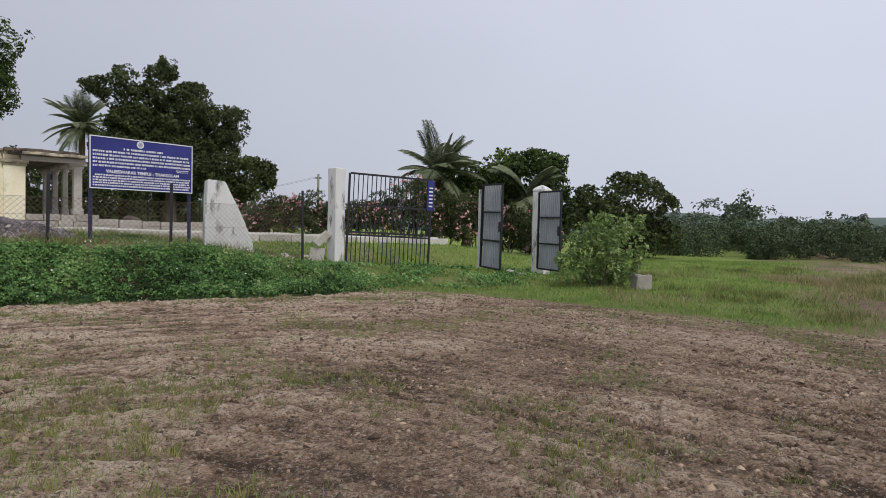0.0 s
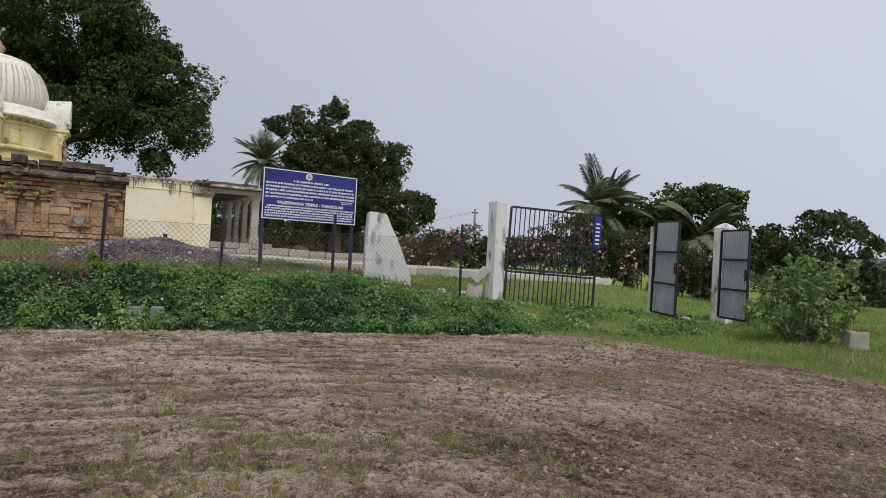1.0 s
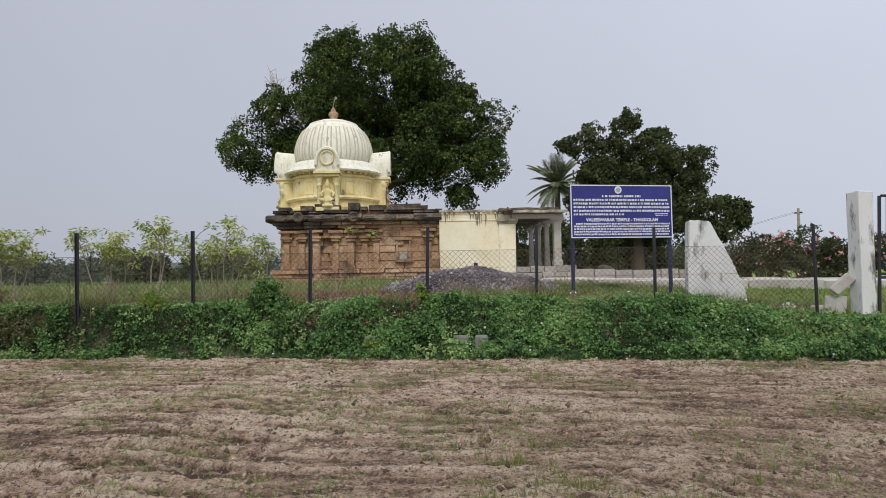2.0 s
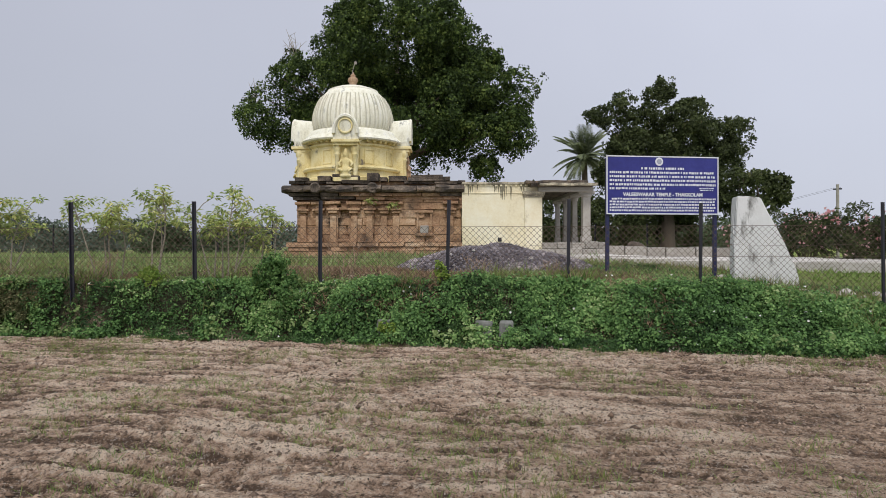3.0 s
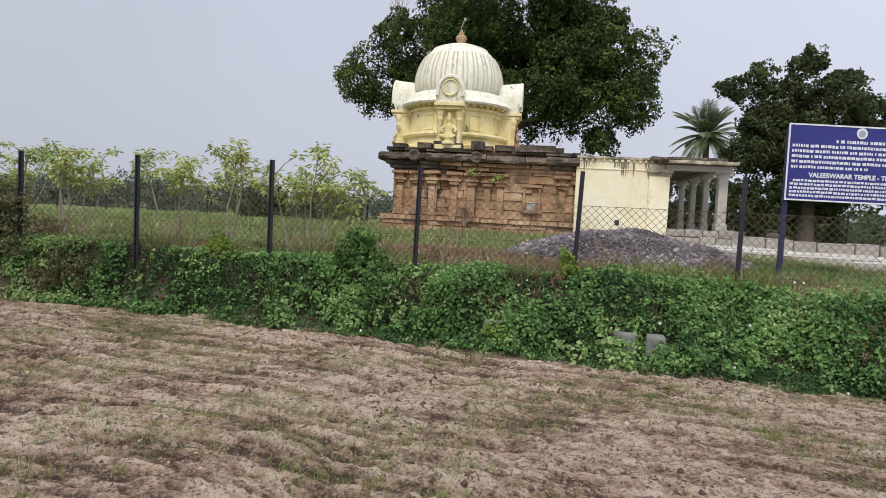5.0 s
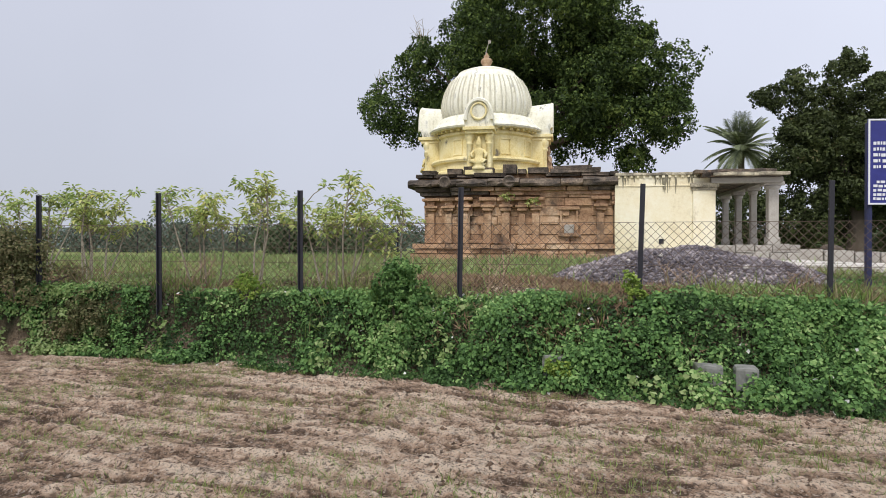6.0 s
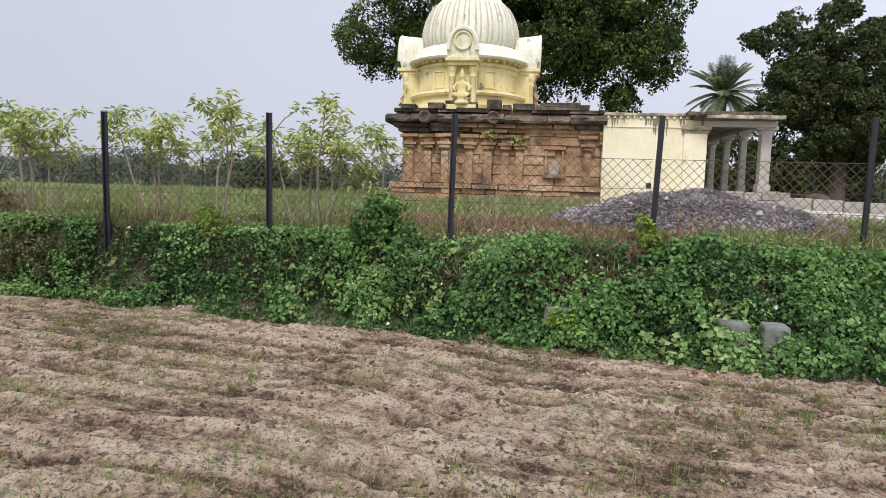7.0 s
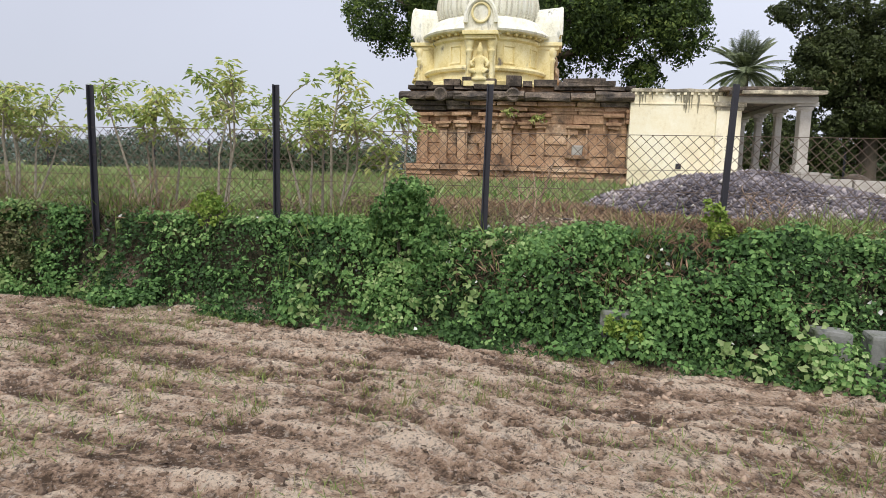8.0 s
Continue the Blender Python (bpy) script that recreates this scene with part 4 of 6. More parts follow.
def build_fence():
    a = fence_at(0)
    fence = thing("chain_link_fence", pose(a.x, a.y, 0.8, 0, 0, 40), "chain-link fence on black painted steel posts along the bank", "fence")
    post_me = from_bm("post", angle_post(2.0), BLACKPAINT)
    for s, l in zip(POSTS, LEAN):
        p = new("post", post_me)
        p.parent = fence
        top = 2.12 if s < 9 else 2.05
        p.matrix_basis = pose(s, 0, top - 0.8 - 2.0, l * 0.5, l, 0)
    for s0, s1 in zip(POSTS, POSTS[1:]):
        q = new("chain_link", chain_link(s1 - s0 - 0.02, 1.06))
        q.parent = fence
        q.matrix_basis = pose(s0 + 0.01, 0.03, -0.16, 1.0, 0, 0)
        tagged(q, "rusty diamond wire mesh")
    # loose tie wires high on the posts
    for s0, s1 in zip(POSTS, POSTS[1:]):
        bm = bmesh.new()
        tube(bm, [(s0, 0.0, 0.62), ((s0 + s1) / 2, 0.0, 0.585), (s1, 0.0, 0.62)], [0.002] * 3, 4)
        part("line_wire", bm, WIRE, fence, "thin sagging line wire")


def far_fence():
    """Second run of posts far across the compound."""
    me = from_bm("post", angle_post(1.5, 0.07), BLACKPAINT)
    f = thing("far_fence", pose(-34, 14, 1.0), "distant row of dark fence posts", "fence")
    for k in range(16):
        p = new("post", me)
        p.parent = f
        p.matrix_basis = pose(-7 + k * 2.7 * 0.72, -5 + k * 2.7 * 0.69, 0, 0, (k * 37 % 5) - 2)


def build_sign():
    a, b = Vector((-7.03, 12.66)), Vector((-5.66, 14.33))
    m = (a + b) / 2
    yaw = math.degrees(math.atan2(b.y - a.y, b.x - a.x))
    z0 = 0.85
    sign = thing("notice_board", pose(m.x, m.y, z0, 0, 0, yaw), "dark blue enamel notice board with white writing on posts", "sign")
    w, lo, hi = 1.08, 1.11, 2.165
    bm = bmesh.new()
    box(bm, -w, w, -0.012, 0.012, lo, hi, 0.004)
    board = part("board", bm, SIGNBLUE, sign)
    bm = bmesh.new()
    for x0, x1, q0, q1 in ((-w, w, hi - 0.02, hi), (-w, w, lo, lo + 0.02), (-w, -w + 0.02, lo + 0.02, hi - 0.02), (w - 0.02, w, lo + 0.02, hi - 0.02)):
        box(bm, x0, x1, -0.018, -0.006, q0, q1)
    part("border", bm, SIGNWHITE, board, "thin white border line")
    for x, d in ((-w + 0.04, 0.04), (w - 0.04, 0.04)):
        bm = bmesh.new()
        box(bm, x - 0.03, x + 0.03, d - 0.02, d + 0.04, -0.35, hi - 0.04, 0.004)
        part("post", bm, POSTBLUE, sign, "blue-black painted steel post")
    bm = bmesh.new()
    lathe(bm, [(0.075, -0.004), (0.075, 0.004)], 24)
    bmesh.ops.transform(bm, matrix=pose(-0.08, -0.02, hi - 0.10, 90), verts=bm.verts)
    part("emblem", bm, SIGNWHITE, board, "round white emblem")
    bm = bmesh.new()
    lathe(bm, [(0.05, -0.004), (0.05, 0.004)], 6)
    bmesh.ops.transform(bm, matrix=pose(-0.08, -0.026, hi - 0.10, 90), verts=bm.verts)
    part("emblem_centre", bm, weathered("emblem grey", [(0.2, (0.30, 0.32, 0.40)), (0.8, (0.45, 0.47, 0.52))]), board, "grey emblem centre")
    rng = random.Random(3)

    def line(x0, x1, z, h, gap=0.024):
        """A line of writing that cannot be read: a bar for each word."""
        bm = bmesh.new()
        x = x0
        while x < x1 - 0.012:
            q = min(rng.choice((0.018, 0.026, 0.034, 0.05)), x1 - x)
            j = rng.uniform(-0.003, 0.003)
            box(bm, x, x + q, -0.017, -0.010, z - h / 2 + j, z + h / 2 + j)
            x += q + (gap * 1.2 if rng.random() < 0.2 else 0.013)
        tagged(part("text_line", bm, SIGNWHITE, board), kind="stuff")

    line(-0.42, 0.40, hi - 0.225, 0.040, 0.03)
    for k in range(4):
        line(-1.02, 1.02, hi - 0.30 - k * 0.072, 0.038)
    line(-1.02, 0.05, hi - 0.588, 0.036)
    line(0.70, 1.00, hi - 0.575, 0.018)
    line(0.72, 0.98, hi - 0.610, 0.018)
    cu = bpy.data.curves.new("title_text", "FONT")
    cu.body, cu.size, cu.align_x, cu.extrude = "VALEESWARAR TEMPLE - THAKKOLAM", 0.088, "CENTER", 0.002
    cu.offset = 0.003
    cu.materials.append(SIGNWHITE)
    tx = new("title_text", cu)
    tx.parent = board
    tx.matrix_basis = pose(0.0, -0.016, hi - 0.725, 90)
    for k in range(5):
        line(-1.02 if k else -0.98, 1.02, hi - 0.775 - k * 0.052, 0.031, 0.016)


def build_buttress():
    """Broken white wall stump: upright back, sloping end."""
    g = 0.85
    ob_m = pose(-5.18, 14.94, g, 0, 0, 28)
    bm = bmesh.new()
    prof = [(-0.42, -0.25), (0.70, -0.30), (0.64, 0.0), (0.42, 0.58), (0.02, 1.42), (-0.38, 1.46), (-0.42, 0.6)]
    f = [bm.verts.new((x, -0.26, z)) for x, z in prof]
    b = [bm.verts.new((x, 0.26, z)) for x, z in prof]
    bm.faces.new(f)
    bm.faces.new(b[::-1])
    for i in range(len(prof)):
        j = (i + 1) % len(prof)
        bm.faces.new((f[i], b[i], b[j], f[j]))
    bmesh.ops.bevel(bm, geom=bm.edges[:], offset=0.02, segments=2, affect="EDGES")
    bmesh.ops.triangulate(bm, faces=bm.faces[:])
    bmesh.ops.subdivide_edges(bm, edges=bm.edges[:], cuts=2)
    roughen(bm, 0.02, 3)
    ob = new("wall_stump", from_bm("wall_stump", bm, WHITEWASH))
    ob.matrix_world = ob_m
    tagged(ob, "whitewashed tapered masonry stump with grey stains", "wall stump")


def gate_leaf(name, w, h, m, label, solid, group):
    g = thing(name, m, label, "gate", group)
    t = 0.022
    bm = bmesh.new()
    for x in (0, w):
        box(bm, x - t, x + t, -t, t, 0, h)
    for z in (0, h):
        box(bm, t, w - t, -t, t, z - t, z + t)
    part("frame", bm, BLACKPAINT, g)
    for z in ((0.33, 0.67) if solid else (0.35, 0.38, 0.67)):
        bm = bmesh.new()
        box(bm, t, w - t, -t * 0.8, t * 0.8, h * z - t, h * z + t)
        part("rail", bm, BLACKPAINT, g)
    n = 12 if solid else 19
    bar = bmesh.new()
    box(bar, -0.009, 0.009, -0.009, 0.009, t, h - t)
    bar = from_bm("bar", bar, GATEGREY if solid else BLACKPAINT)
    for k in range(1, n):
        q = new("bar", bar)
        q.parent = g
        q.matrix_basis = pose(w * k / n, 0.028 if solid else 0, 0)
    if solid:
        bm = bmesh.new()
        cols = 24
        for i in range(cols):
            x0, x1 = t + (w - 2 * t) * i / cols, t + (w - 2 * t) * (i + 1) / cols
            y0, y1 = 0.040 + 0.012 * (i % 2), 0.040 + 0.012 * ((i + 1) % 2)
            v = [bm.verts.new(c) for c in ((x0, y0, t), (x1, y1, t), (x1, y1, h - t), (x0, y0, h - t), (x0, y0 + 0.003, t), (x1, y1 + 0.003, t), (x1, y1 + 0.003, h - t), (x0, y0 + 0.003, h - t))]
            bm.faces.new(v[:4])
            bm.faces.new(v[:3:-1])
        part("sheet", bm, GATEGREY, g, "corrugated grey sheet")
        bm = bmesh.new()
        tube(bm, [(w - 0.12, -0.04, h * 0.50), (w - 0.02, -0.04, h * 0.50)], [0.012] * 2, 6)
        box(bm, w - 0.06, w + 0.0, -0.06, -0.02, h * 0.44, h * 0.56, 0.005)
        part("latch", bm, BLACKPAINT, g, "black sliding latch")
    else:
        bm = bmesh.new()
        box(bm, w - 0.12, w + 0.06, -0.04, -0.025, h * 0.66, h - 0.02)
        part("notice_plate", bm, SIGNBLUE, g, "narrow blue plate")
        bm = bmesh.new()
        for k in range(6):
            box(bm, w - 0.08, w + 0.02, -0.05, -0.041, h * 0.70 + k * 0.09, h * 0.70 + k * 0.09 + 0.035)
        part("plate_writing", bm, SIGNWHITE, g, "white marks")
    return g


def pillar(name, x, y, z, h, w, yaw, cap, label):
    m = pose(x, y, z, 0, 0, yaw)
    p = thing(name, m, label, "gate pillar", "gate pillars")
    bm = bmesh.new()
    box(bm, -w, w, -w, w, -0.3, h, 0.02)
    bmesh.ops.subdivide_edges(bm, edges=bm.edges[:], cuts=6, use_grid_fill=True)
    roughen(bm, 0.012, 3)
    part("shaft", bm, WHITEWASH, p)
    if cap:
        bm = bmesh.new()
        lathe(bm, [(w * 1.42, h), (w * 1.42, h + 0.05), (w * 0.9, h + 0.12), (w * 0.2, h + 0.17)], 4)
        bmesh.ops.rotate(bm, verts=bm.verts, matrix=Matrix.Rotation(radians(45), 3, "Z"))
        part("cap", bm, WHITEWASH, p)
    return p


def build_gate():
    a = Vector((-2.52, 14.95))
    pillar("gate_pillar", a.x, a.y, 0.42, 2.22, 0.145, 50, False, "tall white gate pillar with peeling limewash")
    pillar("gate_pillar", 2.62, 17.72, 0.30, 2.05, 0.19, 55, True, "white gate pillar with a low pointed cap")
    gate_leaf("gate_leaf", 2.12, 2.22, pose(-2.30, 15.02, 0.33, 0, 2.0, 27), "black barred steel gate leaf standing nearly closed", False, "gate leaves")
    gate_leaf("gate_leaf", 1.12, 2.16, pose(0.95, 17.25, 0.30, 0, 1.5, -66), "black framed gate leaf lined with grey corrugated sheet", True, "gate leaves")
    gate_leaf("gate_leaf", 1.02, 2.05, pose(2.50, 17.45, 0.26, 0, 0.5, -64), "black framed sheet gate leaf folded against the pillar", True, "gate leaves")
    bm = bmesh.new()
    box(bm, -0.05, 0.05, -0.05, 0.05, 0, 2.1, 0.01)
    ob = new("hinge_post", from_bm("hinge_post", bm, WHITEWASH))
    ob.matrix_world = pose(0.92, 17.33, 0.25)
    tagged(ob, "thin white post that carries a gate leaf", "post")
    # broken concrete strut leaning on the pillar
    bm = bmesh.new()
    box(bm, -0.09, 0.09, -0.09, 0.09, 0, 0.40, 0.03)
    roughen(bm, 0.03, 4)
    ob = new("concrete_strut", from_bm("concrete_strut", bm, RUBBLE))
    ob.matrix_world = pose(-2.95, 14.72, 0.86, 0, 48, 30)
    tagged(ob, "broken concrete strut leaning on the gate pillar", "strut")
    bm = bmesh.new()
    box(bm, -0.16, 0.16, -0.12, 0.12, -0.2, 0.16, 0.03)
    roughen(bm, 0.04, 4)
    ob = new("concrete_lump", from_bm("concrete_lump", bm, RUBBLE))
    ob.matrix_world = pose(-2.95, 14.85, 0.62, 0, 8, 20)
    tagged(ob, "broken pale concrete lump at the pillar foot", "rubble")
    bm = bmesh.new()
    box(bm, -0.19, 0.19, -0.14, 0.14, -0.15, 0.40, 0.04)
    roughen(bm, 0.05, 5)
    ob = new("boundary_stone", from_bm("boundary_stone", bm, GREYSTONE))
    ob.matrix_world = pose(4.47, 14.6, ground_at(4.47, 14.6) - 0.06, 0, 4, 20)
    tagged(ob, "squat pale crumbling boundary stone by the shrub", "stone")


def build_paving():
    """Pale stone slabs from the porch towards the gate, laid in uneven rows."""
    p = thing("paved_walk", fence_at(0) and pose(*fence_at(0, 0, 0), 0, 0, 40), "pale uneven stone paving across the temple yard", "pavement", kind="structure")
    rng = random.Random(21)
    meshes = [unit_block("paving_slab", 70 + k, PAVING) for k in range(4)]
    n = 4.4
    count = 0
    while n < 15 and count < 290:
        d = 0.62 + (n - 4.4) * 0.07
        s = 8.0 + rng.uniform(-0.5, 0.5) if n < 6 else 7.4 + rng.uniform(-0.4, 0.4)
        end = 20.3 - max(0, n - 7) * 0.5
        while s < end and count < 290:
            w = rng.uniform(0.6, 1.4)
            c = fence_at(s + w / 2, n + d / 2)
            z = float(np.interp(s, [8, 13, 20], [1.13, 1.02, 0.94]))
            if n > 5 or s > 9.5:
                lay(rng.choice(meshes), "paving_slab", p, s + 0.012, s + w - 0.012, n + 0.012, n + d - 0.012, z - 0.35, z + rng.uniform(-0.02, 0.02), rng.uniform(-0.7, 0.7))
                count += 1
            s += w
        n += d


def build_rubble():
    """Pale broken stones round the stump and the gate."""
    rng = random.Random(77)
    for x, y, r in ((-4.35, 14.55, 0.14), (-4.0, 14.75, 0.11), (-3.75, 15.1, 0.16), (-3.45, 14.6, 0.10), (-4.6, 14.35, 0.10), (-5.7, 14.6, 0.10), (1.75, 17.0, 0.12), (2.0, 16.7, 0.09), (-3.3, 15.4, 0.14)):
        bm = bmesh.new()
        bmesh.ops.create_icosphere(bm, subdivisions=2, radius=r)
        for v in bm.verts:
            v.co.z *= 0.65
        roughen(bm, r * 0.35, 5, x)
        ob = new("rubble_stone", from_bm("rubble_stone", bm, RUBBLE))
        ob.matrix_world = pose(x, y, ground_at(x, y) + r * 0.3, 0, rng.uniform(-15, 15), rng.uniform(0, 180))
        tagged(ob, "pale broken stone lying in the grass", "stone", "rubble stones")


def stones(name, n, place, size, material, label, category, seed):
    """Many small angular lumps in one mesh."""
    rng = np.random.default_rng(seed)
    shape = np.array([(1, 0, 0), (0, 1, 0.2), (-1, 0, 0), (0, -1, -0.2), (0.2, 0.2, 1), (0, 0, -1)], float)
    tri = np.array([(0, 1, 4), (1, 2, 4), (2, 3, 4), (3, 0, 4), (1, 0, 5), (2, 1, 5), (3, 2, 5), (0, 3, 5)])
    pts = place(rng, n)
    n = len(pts)
    sc = (size[0] + (size[1] - size[0]) * rng.random((n, 1, 1)) ** 3) * rng.uniform(0.5, 1.4, (n, 1, 3)) * np.array([[[1.2, 1.2, 0.8]]])
    turn = rng.uniform(0, 6.28, (n, 1))
    v = (shape[None] * (1 + rng.uniform(-0.4, 0.4, (n, len(shape), 1)))) * sc
    v = np.stack([v[..., 0] * np.cos(turn) - v[..., 1] * np.sin(turn), v[..., 0] * np.sin(turn) + v[..., 1] * np.cos(turn), v[..., 2]], -1) + pts[:, None, :]
    f = tri[None] + np.arange(n)[:, None, None] * len(shape)
    me = bpy.data.meshes.new(name)
    me.vertices.add(v.shape[0] * v.shape[1])
    me.vertices.foreach_set("co", v.astype(np.float32).ravel())
    me.loops.add(f.size)
    me.loops.foreach_set("vertex_index", f.astype(np.int32).ravel())
    me.polygons.add(f.size // 3)
    me.polygons.foreach_set("loop_start", np.arange(0, f.size, 3, dtype=np.int32))
    me.update(calc_edges=True)
    me.materials.append(material)
    return tagged(new(name, me), label, category, kind="stuff")


def build_gravel():
    c = fence_at(6.85, 2.75)
    g = 0.92
    bm = bmesh.new()
    bmesh.ops.create_grid(bm, x_segments=60, y_segments=40, size=1)

    def heap(x, y):
        r = math.hypot(x / 2.05, y / 1.35)
        return max(0.0, 1 - r) ** 0.75 * 0.76 * (1 - 0.25 * max(0, 1 - r)) + 0.05 * noise.noise(Vector((x * 2, y * 2, 0))) * (r < 1)

    for v in bm.verts:
        x, y = v.co.x * 2.2, v.co.y * 1.5
        v.co = Vector((x, y, heap(x, y) - 0.05))
    ob = new("gravel_heap", from_bm("gravel_heap", bm, GRAVEL, True))
    m = pose(c.x, c.y, g, 0, 0, 40)
    ob.matrix_world = m
    tagged(ob, "heap of blue-grey crushed gravel with weeds at its edge", "gravel heap")

    def place(rng, n):
        out = []
        while len(out) < n:
            x, y = rng.uniform(-2.1, 2.1), rng.uniform(-1.4, 1.4)
            if math.hypot(x / 2.05, y / 1.35) < 0.99:
                out.append((m @ Vector((x, y, heap(x, y) - 0.045)))[:])
        return np.array(out)

    stones("gravel", 20000, place, (0.012, 0.040), GRAVELSTONE, "loose blue-grey gravel stones on the heap", "gravel", 2)

    def place2(rng, n):
        return np.array([(m @ Vector((x, y, heap(x, y) - 0.03)))[:] for x, y in zip(rng.uniform(-1.8, 1.8, n), rng.uniform(-1.1, 1.1, n))])

    stones("pale_stone", 26, place2, (0.02, 0.05), RUBBLE, "few pale stones lying on the gravel", "stones", 5)


def build_bank_blocks():
    """Concrete blocks of the old retaining wall showing through the creeper."""
    for along, w in ((5.16, 0.13), (6.56, 0.13), (6.88, 0.10)):
        c = fence_at(along, float(bank_foot(along)) + 0.24)
        bm = bmesh.new()
        box(bm, -w, w, -0.12, 0.12, -0.05, 0.34, 0.03)
        roughen(bm, 0.012, 5, along)
        ob = new("concrete_block", from_bm("concrete_block", bm, BLOCKWORK))
        ob.matrix_world = pose(c.x, c.y, 0.0, 0, 2, 36)
        tagged(ob, "grey concrete block half buried in the creeper bank", "block", "bank blocks")


build_fence()
far_fence()
build_sign()
build_buttress()
build_gate()
build_paving()
build_gravel()
build_bank_blocks()
build_rubble()

# ---- trees and plants ----
def crown_mesh(name, seed, clumps, per, leaf, material, droop=0.4, inner=0.25, aspect=0.5, fuzz=0.2):
    """Leaves in small clusters on uneven clumps: rows of (x, y, z, radius)."""
    rng = np.random.default_rng(seed)
    c = np.array(clumps)
    subs = max(7, per // 20)
    ci = np.repeat(np.arange(len(c)), subs)
    lean = scatter_dirs(rng, len(ci), 0.25)
    reach = c[ci, 3:4] * (1 - inner * rng.random((len(ci), 1)) ** 1.5) * (1 + fuzz * rng.normal(size=(len(ci), 1)))
    heart = c[ci, :3] + lean * reach * np.array([[1, 1, 0.8]])
    girth = c[ci, 3:4] * rng.uniform(0.20, 0.40, (len(ci), 1))
    i = np.repeat(np.arange(len(ci)), max(1, per // subs))
    out = unit(scatter_dirs(rng, len(i), 0.35) + lean[i] * 0.5)
    base = heart[i] + out * girth[i] * rng.uniform(0.5, 1.1, (len(i), 1))
    d, s = leaf_frames(rng, out, droop)
    ln = leaf * rng.uniform(0.6, 1.3, len(i))
    return blades(name, base, d, s, ln, ln * aspect, material)


def tree(name, x, y, z, seed, trunk_h, trunk_r, crown, n, size, per, leaf, material, label, category="tree", lean=(0, 0), fuzz=0.10):
    """crown: list of ellipsoids (x, y, z, rx, ry, rz) filled with clumps of the given sizes."""
    t = thing(name, pose(x, y, z), label, category)
    rng = random.Random(seed)
    clumps = []
    total = sum(e[3] * e[4] * e[5] for e in crown)
    for ex, ey, ez, rx, ry, rz in crown:
        for _ in range(max(3, round(n * rx * ry * rz / total))):
            v = Vector((rng.gauss(0, 1), rng.gauss(0, 1), rng.gauss(0, 1))).normalized() * rng.uniform(0.45, 1.0) ** 0.5
            clumps.append((ex + v.x * rx, ey + v.y * ry, ez + v.z * rz, rng.uniform(*size)))
    bm = bmesh.new()
    top = Vector((lean[0], lean[1], trunk_h))
    pts = [Vector((0, 0, -0.3)), Vector((0.03, 0.02, 0.15)), top * 0.5 + Vector((0.08, -0.05, 0)), top]
    tube(bm, pts, [trunk_r * 1.5, trunk_r * 1.15, trunk_r * 0.95, trunk_r * 0.85], 10)
    for k, c in enumerate(rng.sample(clumps, min(len(clumps), 16))):
        e = Vector(c[:3])
        mid = top.lerp(e, 0.5) + Vector((rng.uniform(-0.3, 0.3), rng.uniform(-0.3, 0.3), 0.25))
        tube(bm, [top - Vector((0, 0, 0.15)), top.lerp(mid, 0.5), mid, e], [trunk_r * 0.55, trunk_r * 0.4, trunk_r * 0.27, 0.02], 6)
    roughen(bm, trunk_r * 0.12, 2, seed)
    part("trunk", bm, BARK, t, "", True)
    part("crown", crown_mesh("crown", seed, clumps, per, leaf, material, 0.3, 0.3, 0.55, fuzz), material, t)
    return t


# big dense tree behind the shrine
big_tree = tree("large_tree", -23.3, 22.6, 1.1, 3, 4.2, 0.45,
     [(0.2, 0.2, 9.45, 3.5, 3.4, 2.45), (-3.9, -3.1, 6.3, 2.0, 1.9, 1.1), (-2.4, -1.9, 7.8, 2.5, 2.3, 1.9), (2.3, 1.9, 8.1, 2.2, 2.2, 1.7), (3.1, 2.6, 7.0, 2.1, 2.2, 1.9), (3.3, 2.8, 5.2, 1.9, 1.9, 1.5), (0.6, 0.5, 5.9, 3.2, 2.8, 1.9)],
     250, (0.42, 1.0), 660, 0.15, LEAF_DARK, "large dense dark green tree behind the shrine")
def dead_twigs(x, y, z, seed, n, reach):
    """Bare grey twigs that stick out of a crown."""
    rng = random.Random(seed)
    bm = bmesh.new()
    for _ in range(n):
        a = Vector((rng.uniform(-0.5, 0.2), rng.uniform(-0.5, 0.2), rng.uniform(0.2, 1))) * reach
        tube(bm, [(0, 0, 0), a * 0.5 + Vector((0.05, 0, 0.05)), a], [0.03, 0.018, 0.006], 5)
        for q in (0.5, 0.75):
            o = Vector((rng.uniform(-1, 1), rng.uniform(-1, 1), rng.uniform(-0.2, 1))) * reach * 0.25
            tube(bm, [a * q, a * q + o], [0.012, 0.005], 4)
    part("dead_branch", bm, STEM, big_tree, "bare grey dead branch").matrix_basis = pose(x, y, z)


dead_twigs(-3.3, -2.9, 8.9, 1, 9, 1.7)
dead_twigs(-4.9, -4.1, 6.9, 2, 7, 1.5)
